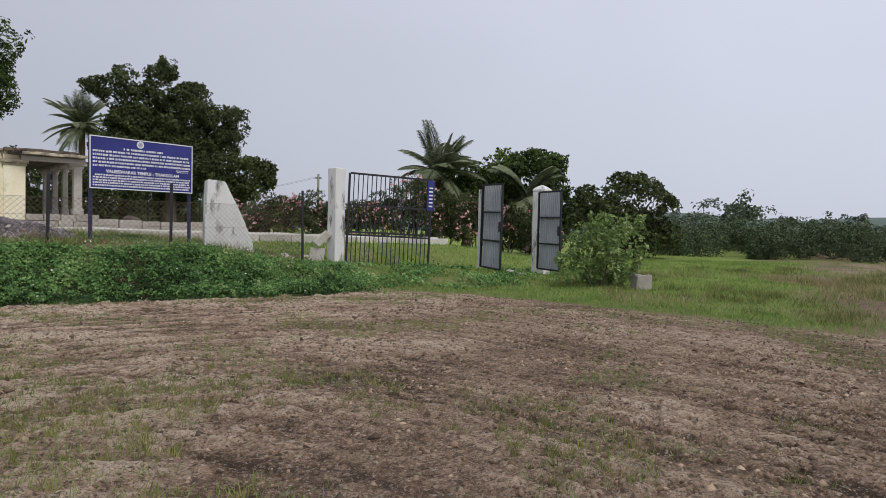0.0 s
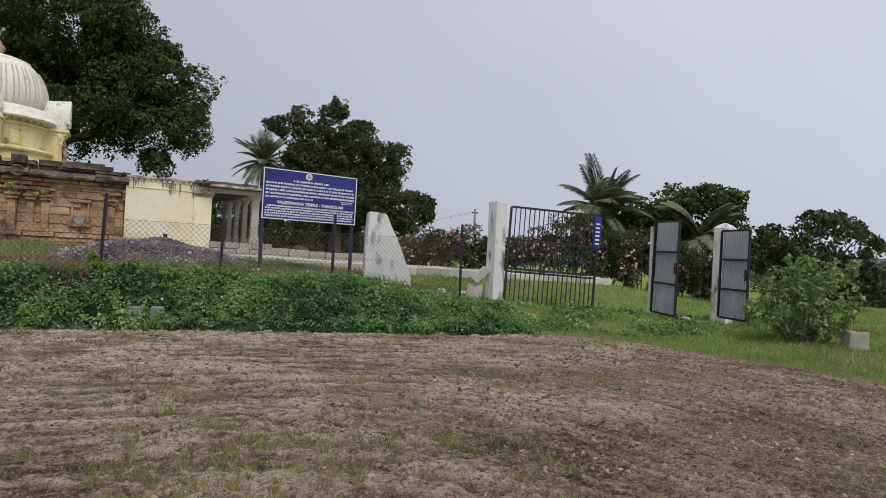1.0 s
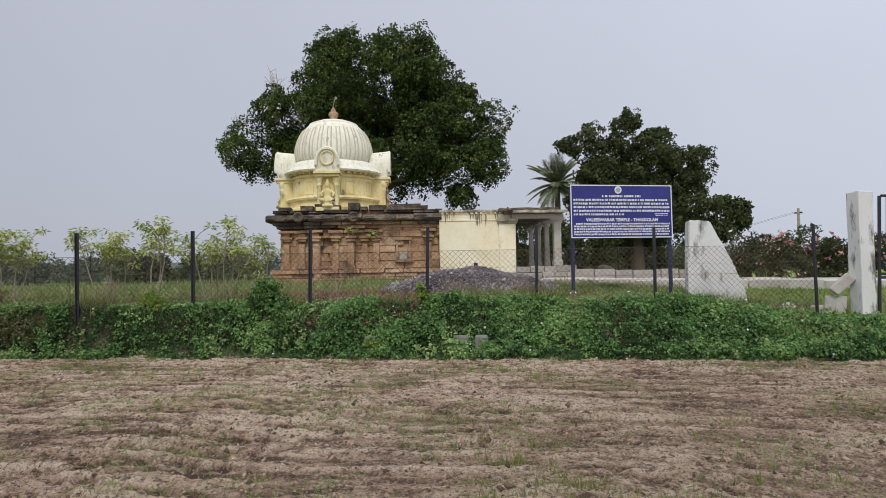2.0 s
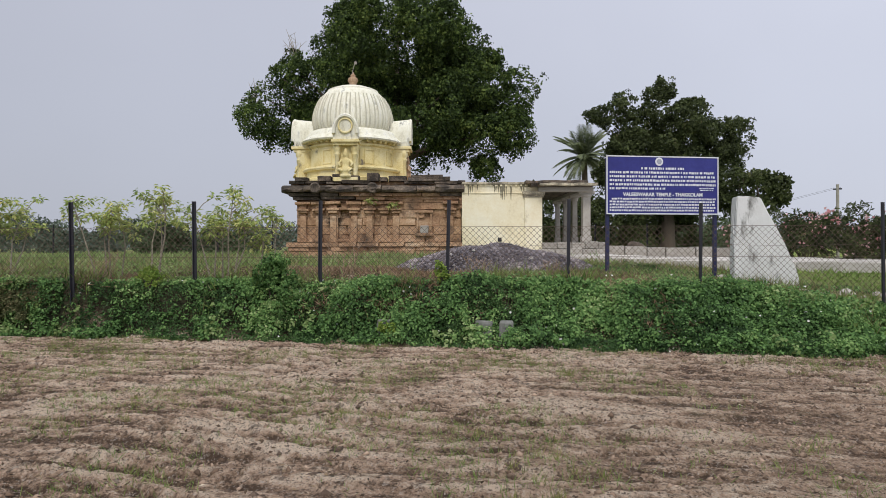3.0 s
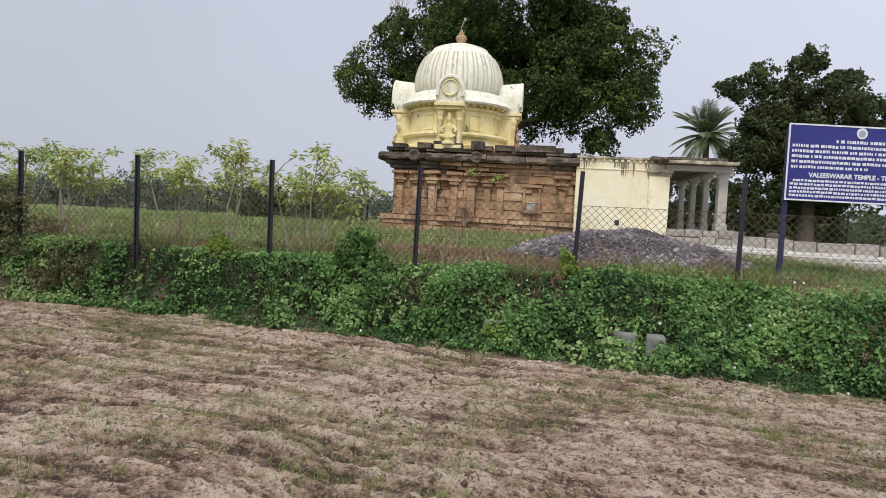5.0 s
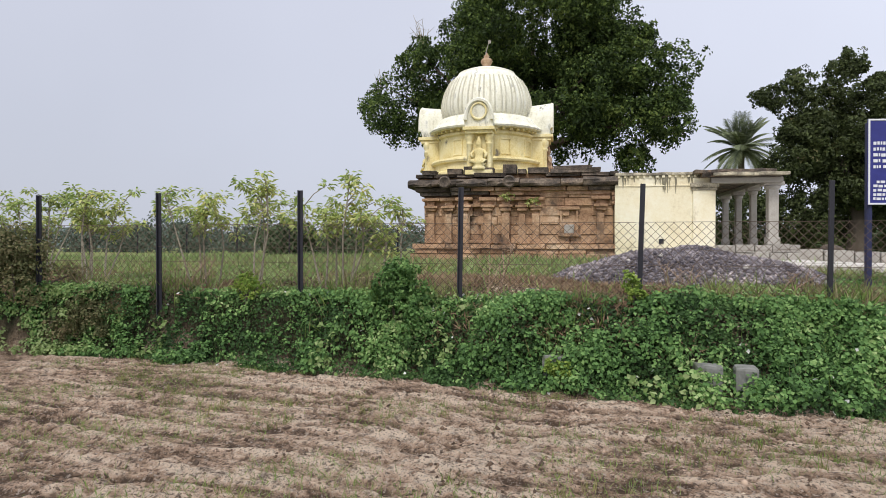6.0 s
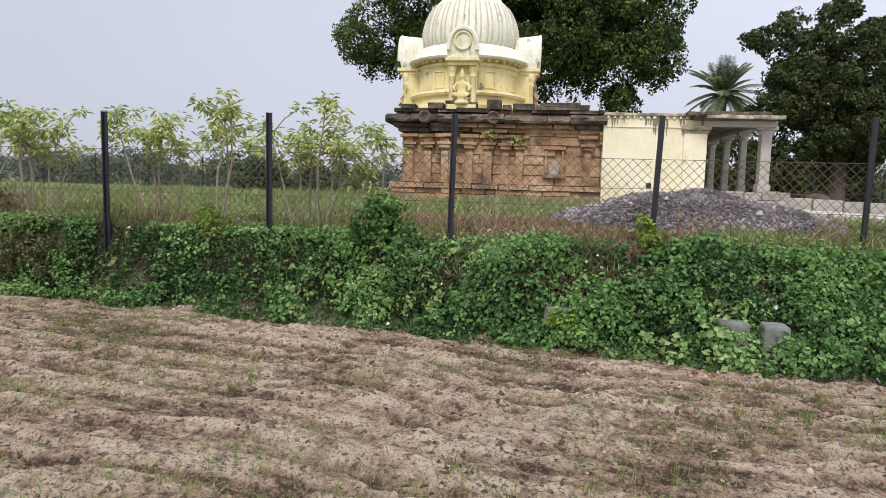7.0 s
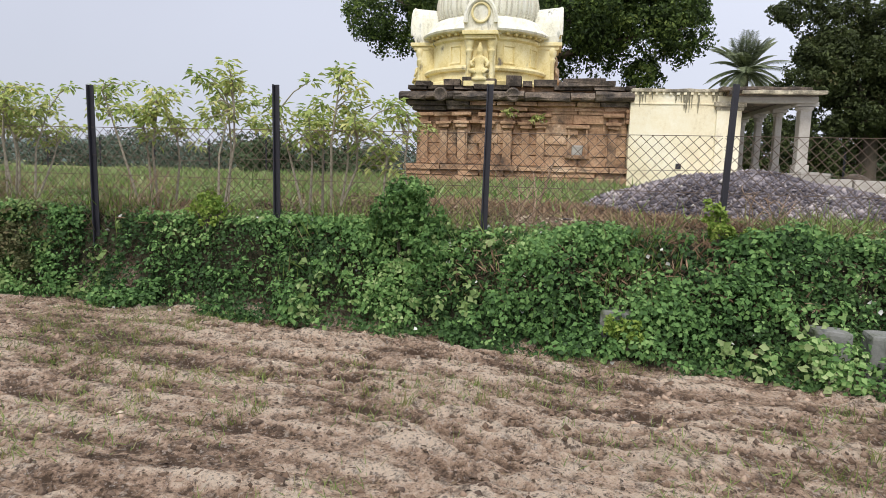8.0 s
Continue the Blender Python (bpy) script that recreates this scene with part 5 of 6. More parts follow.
# tree behind the notice board and its low neighbour
tree("broad_tree", -16.0, 36.2, 1.1, 7, 3.0, 0.35,
     [(0.56 * u + 0.3 * v, 0.64 * u - 0.3 * v, h + 0.25, r, r, 0.85 * r) for u, v, h, r in (
         (-0.3, 0, 8.6, 0.55), (-0.5, 0.5, 7.5, 1.0), (-2.4, 0.3, 7.6, 0.8), (-2.5, -0.5, 6.4, 1.15), (-4.2, 0.2, 6.7, 0.65), (-3.9, -0.4, 5.6, 0.9),
         (1.6, -0.3, 7.5, 0.65), (0.9, 0.6, 6.3, 1.45), (3.5, 0, 5.9, 1.15), (4.2, -0.4, 5.0, 1.05), (2.5, 0.5, 4.7, 1.4), (-1.0, -0.4, 4.8, 2.0), (-3.1, 0.4, 4.3, 1.4), (0.4, 0, 3.4, 2.3), (1.9, -0.5, 3.0, 1.5))],
     170, (0.3, 0.85), 460, 0.17, LEAF_OLIVE, "olive green broad-leaved tree behind the notice board", fuzz=0.2)
tree("small_tree", -11.6, 35.6, 1.0, 9, 1.4, 0.16, [(0, 0, 3.0, 1.4, 1.4, 1.3)], 22, (0.4, 0.7), 300, 0.2, LEAF_OLIVE, "small rounded olive green tree")


def palm(name, x, y, z, seed, trunk_h, r, fronds, length, label, droop, stiff, lift=(-0.25, 1.35), leaflet=0.055):
    """Ringed trunk, and fronds whose leaflets hang from a curved rib."""
    p = thing(name, pose(x, y, z), label, "palm")
    rng = random.Random(seed)
    bm = bmesh.new()
    n = 14
    pts = [Vector((0.15 * math.sin(i / n * 2), 0.1 * i / n, -0.2 + (trunk_h + 0.2) * i / n)) for i in range(n + 1)]
    tube(bm, pts, [r * (1.25 - 0.4 * i / n) * (1.0 + 0.08 * (i % 2)) for i in range(n + 1)], 9)
    part("trunk", bm, BARK, p)
    top = pts[-1]
    for k in range(fronds):
        a, e = k * 2.399 + rng.uniform(-0.2, 0.2), rng.uniform(lift[0], lift[1])
        ln = length * rng.uniform(0.8, 1.1)
        d = Vector((math.cos(a) * math.cos(e), math.sin(a) * math.cos(e), math.sin(e)))
        rib = []
        q = top.copy()
        for i in range(13):
            rib.append(q.copy())
            q += d * ln / 12
            d = (d + Vector((0, 0, -droop / 12))).normalized()
        base, dirs, sides, lens = [], [], [], []
        for i in range(2, 13):
            f = (rib[min(i + 1, 12)] - rib[i - 1]).normalized()
            w = f.cross(Vector((0, 0, 1))).normalized()
            for j in range(6):
                for sx in (-1, 1):
                    b = rib[i].lerp(rib[i - 1], j / 6)
                    base.append(b[:])
                    dd = (w * sx + f * stiff + Vector((0, 0, -0.35 * droop))).normalized()
                    dirs.append(dd[:])
                    sides.append(f[:])
                    lens.append(length * 0.26 * math.sin(math.pi * (0.12 + 0.8 * i / 13)) * rng.uniform(0.8, 1.15))
        me = blades("frond", np.array(base), np.array(dirs), np.array(sides), np.array(lens), np.full(len(lens), leaflet), LEAF_PALM)
        bm = bmesh.new()
        bm.from_mesh(me)
        tube(bm, rib, [0.03 * (1 - i / 14) + 0.006 for i in range(13)], 4)
        part("frond", bm, LEAF_PALM, p)
    return p


palm("date_palm", -26.3, 45.0, 1.0, 4, 7.0, 0.22, 46, 2.7, "grey-green date palm with stiff arching fronds", 0.9, 0.9, (-0.8, 1.45), 0.022)
palm("coconut_palm", -0.7, 30.5, 0.7, 6, 3.1, 0.18, 34, 2.5, "low coconut palm with spreading drooping fronds", 1.15, 0.6, (-0.45, 1.5), 0.034)
palm("coconut_palm", 3.6, 31.0, 0.5, 8, 2.2, 0.18, 20, 2.4, "low coconut palm among the trees", 1.7, 0.6)
tree("orchard_tree", 0.8, 33.0, 0.6, 12, 1.2, 0.2, [(0, 0, 2.4, 2.2, 1.8, 1.5)], 30, (0.5, 0.9), 300, 0.22, LEAF_DARK, "dark green tree behind the gate")
tree("orchard_tree", 2.4, 33.0, 0.5, 15, 1.2, 0.18, [(0, 0, 2.3, 1.5, 1.5, 1.4), (0.2, 0, 1.2, 1.7, 1.5, 1.0)], 30, (0.45, 0.8), 300, 0.2, LEAF_DARK, "dark green tree between the palms behind the gate")
tree("orchard_tree", 4.2, 33.5, 0.4, 13, 1.6, 0.22, [(0, 0, 3.3, 1.9, 1.8, 1.6), (0.4, 0, 1.4, 1.8, 1.6, 1.2)], 36, (0.5, 0.9), 300, 0.22, LEAF_DARK, "dense dark green tree behind the gate")
tree("orchard_tree", 8.4, 31.0, 0.2, 14, 1.2, 0.2, [(-0.2, 0, 2.3, 2.2, 2.0, 1.3), (0.2, 0, 1.1, 2.2, 1.8, 1.0)], 40, (0.5, 0.85), 300, 0.2, LEAF_OLIVE, "broad green tree at the edge of the meadow")


for lx, ly, r, h, sd in ((8.0, 9.5, 1.6, 1.6, 21), (10.6, 10.5, 1.7, 1.4, 22), (5.5, 11.0, 1.8, 1.6, 23), (13.4, 11.2, 1.9, 1.7, 24), (16.4, 12.6, 2.0, 1.8, 25)):
    c = SHRINE @ Vector((lx, ly, 0))
    tree("low_tree", c.x, c.y, 1.05, sd, 0.8, 0.14, [(0, 0, 1.6, r, r, h)], 24, (0.45, 0.75), 300, 0.17, LEAF_OLIVE, "low dark green tree behind the porch and paved walk")


def oleander(x, y, seed, r, h):
    z = ground_at(x, y)
    b = thing("oleander_bush", pose(x, y, z), "dark green oleander bush with pink flowers", "bush", "oleander hedge")
    rng = random.Random(seed)
    cl = [(rng.uniform(-r, r), rng.uniform(-r, r) * 0.7, h * rng.uniform(0.2, 0.85), rng.uniform(0.3, 0.5)) for _ in range(16)]
    bm = bmesh.new()
    for c in cl[:8]:
        tube(bm, [(c[0] * 0.2, c[1] * 0.2, -0.1), (c[0] * 0.6, c[1] * 0.6, c[2] * 0.6), c[:3]], [0.03, 0.02, 0.01], 5)
    part("woody_base", bm, BARK, b)
    part("foliage", crown_mesh("foliage", seed, cl, 230, 0.17, LEAF_OLIVE, 0.0, 0.3, 0.28), LEAF_OLIVE, b)
    tagged(part("blossom", crown_mesh("blossom", seed + 50, [(c[0], c[1], c[2] + 0.08, c[3] * 1.05) for c in cl[:10]], 22, 0.12, PETAL, 0.0, 0.1, 0.9), PETAL, b, "pink flower heads"), kind="stuff")


for k, (x, y) in enumerate(((-8.6, 27.2), (-7.1, 26.6), (-5.7, 26.2), (-4.3, 25.8), (-2.9, 25.6), (-1.5, 25.4), (-0.2, 25.6), (1.1, 26.2), (2.4, 26.6), (3.8, 26.9))):
    oleander(x, y, 200 + k, 0.85, (1.7, 1.8, 1.75, 1.65, 2.0, 2.7, 2.35, 2.6, 2.2, 1.9)[k])


def leggy_shrub(x, y, seed, h, spread_r, stems, material, label):
    """Bare pale stems with drooping whorls of leaves at their heads."""
    z = ground_at(x, y)
    b = thing("leggy_shrub", pose(x, y, z), label, "shrub", "shrubs behind the fence")
    rng = random.Random(seed)
    heads = []
    for k in range(stems):
        bm = bmesh.new()
        a = rng.uniform(0, 6.28)
        rr = spread_r * rng.uniform(0.2, 1.0)
        e = Vector((rr * math.cos(a), rr * math.sin(a), h * rng.uniform(0.55, 0.95)))
        s0 = Vector((0.16 * math.cos(a), 0.16 * math.sin(a), -0.1))
        mid = s0.lerp(e, 0.5) + Vector((rng.uniform(-0.1, 0.1), rng.uniform(-0.1, 0.1), 0.12))
        tube(bm, [s0, s0.lerp(mid, 0.5), mid, mid.lerp(e, 0.6) + Vector((0.02, 0, 0.03)), e], [0.017, 0.015, 0.012, 0.009, 0.005], 6)
        heads.append(e)
        for q in range(8):
            o = Vector((rng.uniform(-1, 1), rng.uniform(-1, 1), rng.uniform(-0.2, 0.9))) * rng.uniform(0.12, 0.40)
            s1 = mid.lerp(e, rng.uniform(0.4, 1.0))
            tube(bm, [s1, s1 + o * 0.5 + Vector((0, 0, 0.05)), s1 + o], [0.009, 0.007, 0.004], 5)
            heads.append(s1 + o)
        part("stem", bm, STEM, b, "bare pale stem")
    base, dirs, sides, ln = [], [], [], []
    for e in heads:
        for k in range(rng.randint(18, 26)):
            a = k * 2.4 + rng.uniform(-0.3, 0.3)
            d = Vector((math.cos(a), math.sin(a), rng.uniform(-0.55, 0.75))).normalized()
            p = e + d * rng.uniform(0.01, 0.09) + Vector((0, 0, rng.uniform(-0.05, 0.05)))
            base.append(p[:])
            dirs.append((d + Vector((rng.uniform(-0.25, 0.25), rng.uniform(-0.25, 0.25), rng.uniform(-0.75, 0.0)))).normalized()[:])
            sides.append((d.cross(Vector((0, 0, 1))).normalized() + Vector((0, 0, rng.uniform(-0.5, 0.5)))).normalized()[:])
            ln.append(rng.uniform(0.06, 0.125))
    ln = np.array(ln)
    part("foliage", blades("foliage", np.array(base), np.array(dirs), unit(np.array(sides)), ln, ln * 0.44, material), material, b)


# along the fence, inward, height, spread, stems, seed
SHRUBS = ((0.95, 0.6, 1.62, 0.8, 3, 1), (0.15, 0.8, 1.60, 0.75, 4, 2), (2.15, 0.75, 1.60, 0.55, 6, 3), (2.95, 0.75, 1.25, 0.26, 2, 4), (-2.2, 1.3, 1.5, 0.6, 6, 5), (-4.6, 2.6, 1.6, 0.9, 8, 6))
Y = "leggy shrub with yellowing light green leaves on pale stems"
for s, n, h, r, st, seed in SHRUBS:
    c = fence_at(s, n)
    leggy_shrub(c.x, c.y, 300 + seed, h, r, st, LEAF_LIGHT, Y)


def mound_bush(name, x, y, seed, r, h, leaf, material, label, per=260, n=14, aspect=0.6, taper=0.65):
    z = ground_at(x, y)
    b = thing(name, pose(x, y, z), label, "bush")
    rng = random.Random(seed)
    cl = []
    for _ in range(n):
        f, a, q = rng.random() ** 0.8, rng.uniform(0, 6.28), r * rng.random() ** 0.6 * rng.uniform(0.5, 1.1)
        q *= 1 - taper * f
        cl.append((q * math.cos(a), q * math.sin(a), h * (0.05 + 0.95 * f), rng.uniform(0.16, 0.36) * r))
    bm = bmesh.new()
    for c in cl[:9]:
        tube(bm, [(c[0] * 0.2, c[1] * 0.2, -0.1), (c[0] * 0.6, c[1] * 0.6, c[2] * 0.6), c[:3]], [0.02, 0.014, 0.006], 5)
    part("woody_base", bm, BARK, b)
    part("foliage", crown_mesh("foliage", seed, cl, per, leaf, material, 0.25, 0.5, aspect), material, b)


BRIGHT = leafy("bright yellow-green leaves", [(0.1, (0.11, 0.20, 0.035)), (0.5, (0.24, 0.34, 0.065)), (0.9, (0.40, 0.46, 0.12))], 0.6, 0.35)
THORN = leafy("dry thorny foliage", [(0.1, (0.06, 0.07, 0.03)), (0.5, (0.14, 0.15, 0.065)), (0.8, (0.22, 0.19, 0.10)), (1.0, (0.30, 0.22, 0.13))], 0.7, 0.3)
mound_bush("broad_leaved_shrub", 3.62, 15.0, 31, 1.18, 1.48, 0.11, LEAF_PALE, "pale green broad-leaved shrub beside the gate pillar", 120, 34, taper=0.35)
mound_bush("climbing_bush", *fence_at(3.35, -0.25)[:2], 32, 0.56, 0.60, 0.05, LEAF_VINE, "green leafy bush climbing at the fence", 130, 34, taper=0.6)
mound_bush("thorny_bush", *fence_at(-2.2, -0.1)[:2], 33, 1.05, 0.75, 0.05, THORN, "dry olive thorny bush on the bank", 260, 30)
mound_bush("yellow_tuft", *fence_at(6.0, -0.25)[:2], 35, 0.28, 0.26, 0.04, BRIGHT, "bright yellow-green tuft on the bank", 150, 8)
mound_bush("yellow_tuft", *fence_at(1.25, -0.05)[:2], 36, 0.34, 0.24, 0.04, BRIGHT, "bright yellow-green tuft on the bank", 150, 8)
mound_bush("yellow_tuft", *fence_at(5.2, -0.95)[:2], 37, 0.22, 0.25, 0.04, BRIGHT, "bright yellow-green tuft at the bank's foot", 140, 8)
mound_bush("thorny_bush", *fence_at(-1.0, -0.12)[:2], 38, 0.6, 0.5, 0.045, THORN, "dry olive thorny bush on the bank", 200, 20)
mound_bush("thorny_bush", *fence_at(-3.9, 0.0)[:2], 34, 1.1, 0.85, 0.05, THORN, "dry olive thorny bush on the bank", 260, 30)


def wall_plant(lx, ly, lz, seed):
    """A small seedling rooted in a joint of the stone base."""
    c = SHRINE @ Vector((lx, ly, lz))
    b = thing("wall_plant", pose(*c), "small yellow-green seedling rooted in the stone base", "plant", "seedlings on the stone base")
    bm = bmesh.new()
    tube(bm, [(0.10, 0.09, -0.05), (0.03, 0.02, 0.02), (0, 0, 0.08)], [0.012, 0.009, 0.005], 5)
    part("stem", bm, STEM, b)
    part("foliage", crown_mesh("foliage", seed, [(-0.07, -0.05, 0.06, 0.09), (0.09, 0.07, 0.09, 0.09), (0.0, -0.02, 0.12, 0.07)], 24, 0.10, LEAF_LIGHT, 0.4, 0.3, 0.5), LEAF_LIGHT, b)


wall_plant(0.84, -2.10, 1.72, 81)
wall_plant(1.62, -1.98, 1.58, 82)


def dry_twigs(s, n, h, seed, stems):
    """Bare dry twigs leaning out of the weeds."""
    c = fence_at(s, n)
    b = thing("dry_twigs", pose(c.x, c.y, ground_at(c.x, c.y)), "bare dry brown twigs standing in the weeds", "twigs", "dry twigs by the fence")
    rng = random.Random(seed)
    for _ in range(stems):
        bm = bmesh.new()
        q = Vector((rng.uniform(-0.45, 0.65), rng.uniform(-0.3, 0.6), rng.uniform(0.55, 1.0))) * h
        r = Vector((rng.uniform(-0.15, 0.15), rng.uniform(-0.15, 0.15), -0.03))
        mid = r.lerp(q, 0.5) + Vector((rng.uniform(-0.06, 0.06), rng.uniform(-0.06, 0.06), 0.05))
        tube(bm, [r, mid, q], [0.008, 0.006, 0.003], 5)
        for _ in range(4):
            f = mid.lerp(q, rng.uniform(0, 0.9))
            tube(bm, [f, f + Vector((rng.uniform(-1, 1), rng.uniform(-1, 1), rng.uniform(0.1, 1))) * h * 0.2], [0.004, 0.002], 4)
        part("twig", bm, DRYTWIG, b)


DRYTWIG = weathered("dry twig bark", [(0.2, (0.20, 0.13, 0.085)), (0.5, (0.33, 0.23, 0.155)), (0.8, (0.45, 0.34, 0.25))], 6.0, 40, 0.9, 0.4, 0.004)
dry_twigs(4.25, 0.5, 0.75, 91, 7)
dry_twigs(6.4, 0.35, 0.45, 92, 8)
dry_twigs(7.6, 0.1, 0.4, 93, 7)
dry_twigs(0.2, 0.4, 0.7, 94, 6)


# ---- creeper over the bank ----
def bank_cover(name, seed, n, s0, s1, material, label, category, size, lift=(0.0, 0.22), d0=-0.15, d1=1.5, aspect=0.8, patch=None, up=0.5, droop=0.3):
    """Leaves strewn over the slope, in heaps and hollows."""
    rng = np.random.default_rng(seed)
    s, d = rng.uniform(s0, s1, n), rng.uniform(d0, d1, n)
    nn = d + bank_foot(s)
    x, y = FENCE0[0] + ALONG[0] * s + INWARD[0] * nn, FENCE0[1] + ALONG[1] * s + INWARD[1] * nn
    heap = 0.5 + 0.5 * soft_noise(s * 2.2 + 41, d * 2.6)
    heap2 = 0.5 + 0.5 * soft_noise(s * 6.0, d * 6.0 + 41)
    keep = rng.random(n) < (1.0 if patch is None else np.clip(patch(s, d), 0, 1))
    slope = 1 - fade(-0.55, 0.1, nn) * 0.75
    z = land(x, y, False) + (lift[0] + (lift[1] - lift[0]) * heap * (0.35 + 0.65 * heap2)) * slope * fade(-0.3, 0.25, d) * rng.uniform(0.25, 1.05, n)
    out = unit(np.stack([-INWARD[0] * 0.8 + 0 * s, -INWARD[1] * 0.8 + 0 * s, up + 0 * s], 1) + rng.normal(size=(n, 3)) * 0.7)
    push = (np.maximum(heap - 0.3, 0) * 0.26)[:, None] * np.array([[-INWARD[0], -INWARD[1], 0]])
    base = (np.stack([x, y, z], 1) + push)[keep]
    dd, ss = leaf_frames(rng, out[keep], droop, 0.5)
    ln = rng.uniform(*size, keep.sum())
    return tagged(new(name, blades(name, base, dd, ss, ln, ln * aspect, material, 0.18, 0.4)), label, category, kind="stuff")


def tight(s, d):
    gaps = 0.30 + 0.70 * fade(-0.45, 0.15, soft_noise(s * 4.5, d * 5.5) + 0.6 * soft_noise(s * 11, d * 11))
    for at, half in ((5.16, 0.14), (6.70, 0.26)):
        gaps = gaps * (1 - 0.5 * np.exp(-((s - at) / half) ** 4 - ((d - 0.28) / 0.24) ** 4))
    return gaps * fade(-0.15 + 0.2 * soft_noise(s * 3, 0 * s), 0.1, d) * (1 - 0.96 * fade(-0.08, 0.38, d + bank_foot(s) - 0.25 * (1 - fade(-1.0, 0.5, s)) + 0.30 * fade(3, 5, s) + 0.25 * fade(5, 8, s) + 0.3 * soft_noise(s * 1.6 + 2, 0 * s))) * (1 - 0.8 * fade(12.2, 13.5, s))


def bank_sprigs(name, seed, n, per, s0, s1, material, label, size, radius, lift, patch):
    """Domed sprigs of creeper, each a cluster of leaves round its own stem."""
    rng = np.random.default_rng(seed)
    s, d = rng.uniform(s0, s1, n), rng.uniform(-0.12, 1.35, n)
    k = rng.random(n) < np.clip(patch(s, d), 0, 1)
    s, d = s[k], d[k]
    nn = d + bank_foot(s)
    heap = 0.5 + 0.5 * soft_noise(s * 2.2 + 41, d * 2.6)
    x, y = FENCE0[0] + ALONG[0] * s + INWARD[0] * nn, FENCE0[1] + ALONG[1] * s + INWARD[1] * nn
    z = land(x, y, False) + (lift[0] + (lift[1] - lift[0]) * heap) * fade(-0.3, 0.25, d) * (1 - 0.85 * fade(-0.55, 0.1, nn)) * rng.uniform(0.5, 1.1, len(s))
    c = np.stack([x - INWARD[0] * 0.24 * np.maximum(heap - 0.3, 0), y - INWARD[1] * 0.24 * np.maximum(heap - 0.3, 0), z], 1)
    r = rng.uniform(*radius, len(s))
    i = np.repeat(np.arange(len(s)), per)
    out = unit(np.array([[-INWARD[0] * 0.7, -INWARD[1] * 0.7, 0.75]]) + rng.normal(size=(len(i), 3)) * 0.75)
    base = c[i] + out * r[i, None] * rng.uniform(0.55, 1.05, (len(i), 1))
    dd, ss = leaf_frames(rng, out, 0.35, 0.35)
    ln = rng.uniform(*size, len(i))
    return tagged(new(name, blades(name, base, dd, ss, ln, ln * 0.78, material, 0.16, 0.42)), label, "creeper", kind="stuff")


# under-layer in the shaded leaf colour, below the lighter sprigs
bank_cover("creeper", 41, 270000, -9.0, 13.2, LEAF_VINE_SHADED, "dense creeper covering the bank, coloured the dark green of shaded leaves", "creeper", (0.018, 0.050), (0.02, 0.28), patch=tight)
bank_sprigs("creeper_sprigs", 48, 30000, 12, -9.0, 13.0, LEAF_VINE, "leafy green creeper sprigs standing out of the bank", (0.022, 0.056), (0.04, 0.12), (0.04, 0.30),
            lambda s, d: tight(s, d) * (0.12 + 0.88 * fade(-0.25, 0.35, soft_noise(s * 2.6 + 9, d * 3.0) + 0.5 * soft_noise(s * 7, d * 7 + 3))))
bank_sprigs("bank_weeds", 46, 5000, 12, -7.0, -0.8, LEAF_PALE, "dull green weeds at the low end of the bank", (0.02, 0.06), (0.05, 0.13), (0.03, 0.26),
            lambda s, d: 0.6 * (1 - fade(0.5, 0.9, d)))
bank_sprigs("broad_creeper", 42, 1500, 9, -8.0, 12.5, LEAF_PALE, "larger light green leaves among the creeper", (0.035, 0.075), (0.06, 0.16), (0.10, 0.34),
            lambda s, d: tight(s, d) * fade(-0.1, 0.5, soft_noise(s * 1.1 + 4, d * 1.4)))
bank_cover("white_blossom", 43, 170, -8.0, 12.5, PETAL_WHITE, "small white blossoms on the creeper", "flowers", (0.03, 0.05), (0.24, 0.36), aspect=1.0)
bank_cover("bright_weeds", 47, 120000, 7.0, 13.6, LEAF_VINE, "bright low weeds round the notice board", "weeds", (0.03, 0.075), (0.02, 0.34), 0.5, 4.6, 0.7, up=1.6, patch=lambda s, d: fade(7.0, 8.2, s) * (0.40 + fade(-0.3, 0.4, soft_noise(s * 0.9 + 1, d * 0.9))))
bank_cover("edge_weeds", 45, 26000, 11.5, 21.0, LEAF_VINE, "low green weeds in front of the gate", "weeds", (0.03, 0.085), (0.01, 0.30), 0.1, 3.4, patch=lambda s, d: fade(-0.1, 0.5, soft_noise(s * 1.3 + 2, d * 1.3) + 0.5 * soft_noise(s * 4, d * 4)), up=1.2)
bank_cover("yard_weeds", 46, 190000, -12.0, 13.0, LEAF_PALE, "low leafy weeds in the temple yard", "weeds", (0.03, 0.09), (0.02, 0.50), 1.7, 11.0, 0.5, up=1.5, patch=lambda s, d: fade(-0.2, 0.5, soft_noise(s * 0.8 + 5, d * 0.8) + 0.5 * soft_noise(s * 3, d * 3)) * (1 - 0.95 * fade(7.4, 8.2, s) * fade(4.5, 5.5, d)))
bank_cover("dead_leaves", 49, 30000, -4.0, 9.5, LITTER, "dead leaves lying behind the fence", "leaf litter", (0.025, 0.07), (0.0, 0.04), 0.45, 4.2, 0.5, up=2.5, droop=0.0)
bank_cover("withered_weeds", 44, 52000, -9.0, 9.5, WEED_BROWN, "withered red-brown weeds along the bank top", "weeds", (0.05, 0.14), (0.02, 0.22), 0.35, 3.4, 0.12, up=1.6, droop=-0.6,
           patch=lambda s, d: fade(-0.2, 0.4, soft_noise(s * 0.7 + 8, d * 0.7) + 0.5 * fade(3.5, 6, s)))


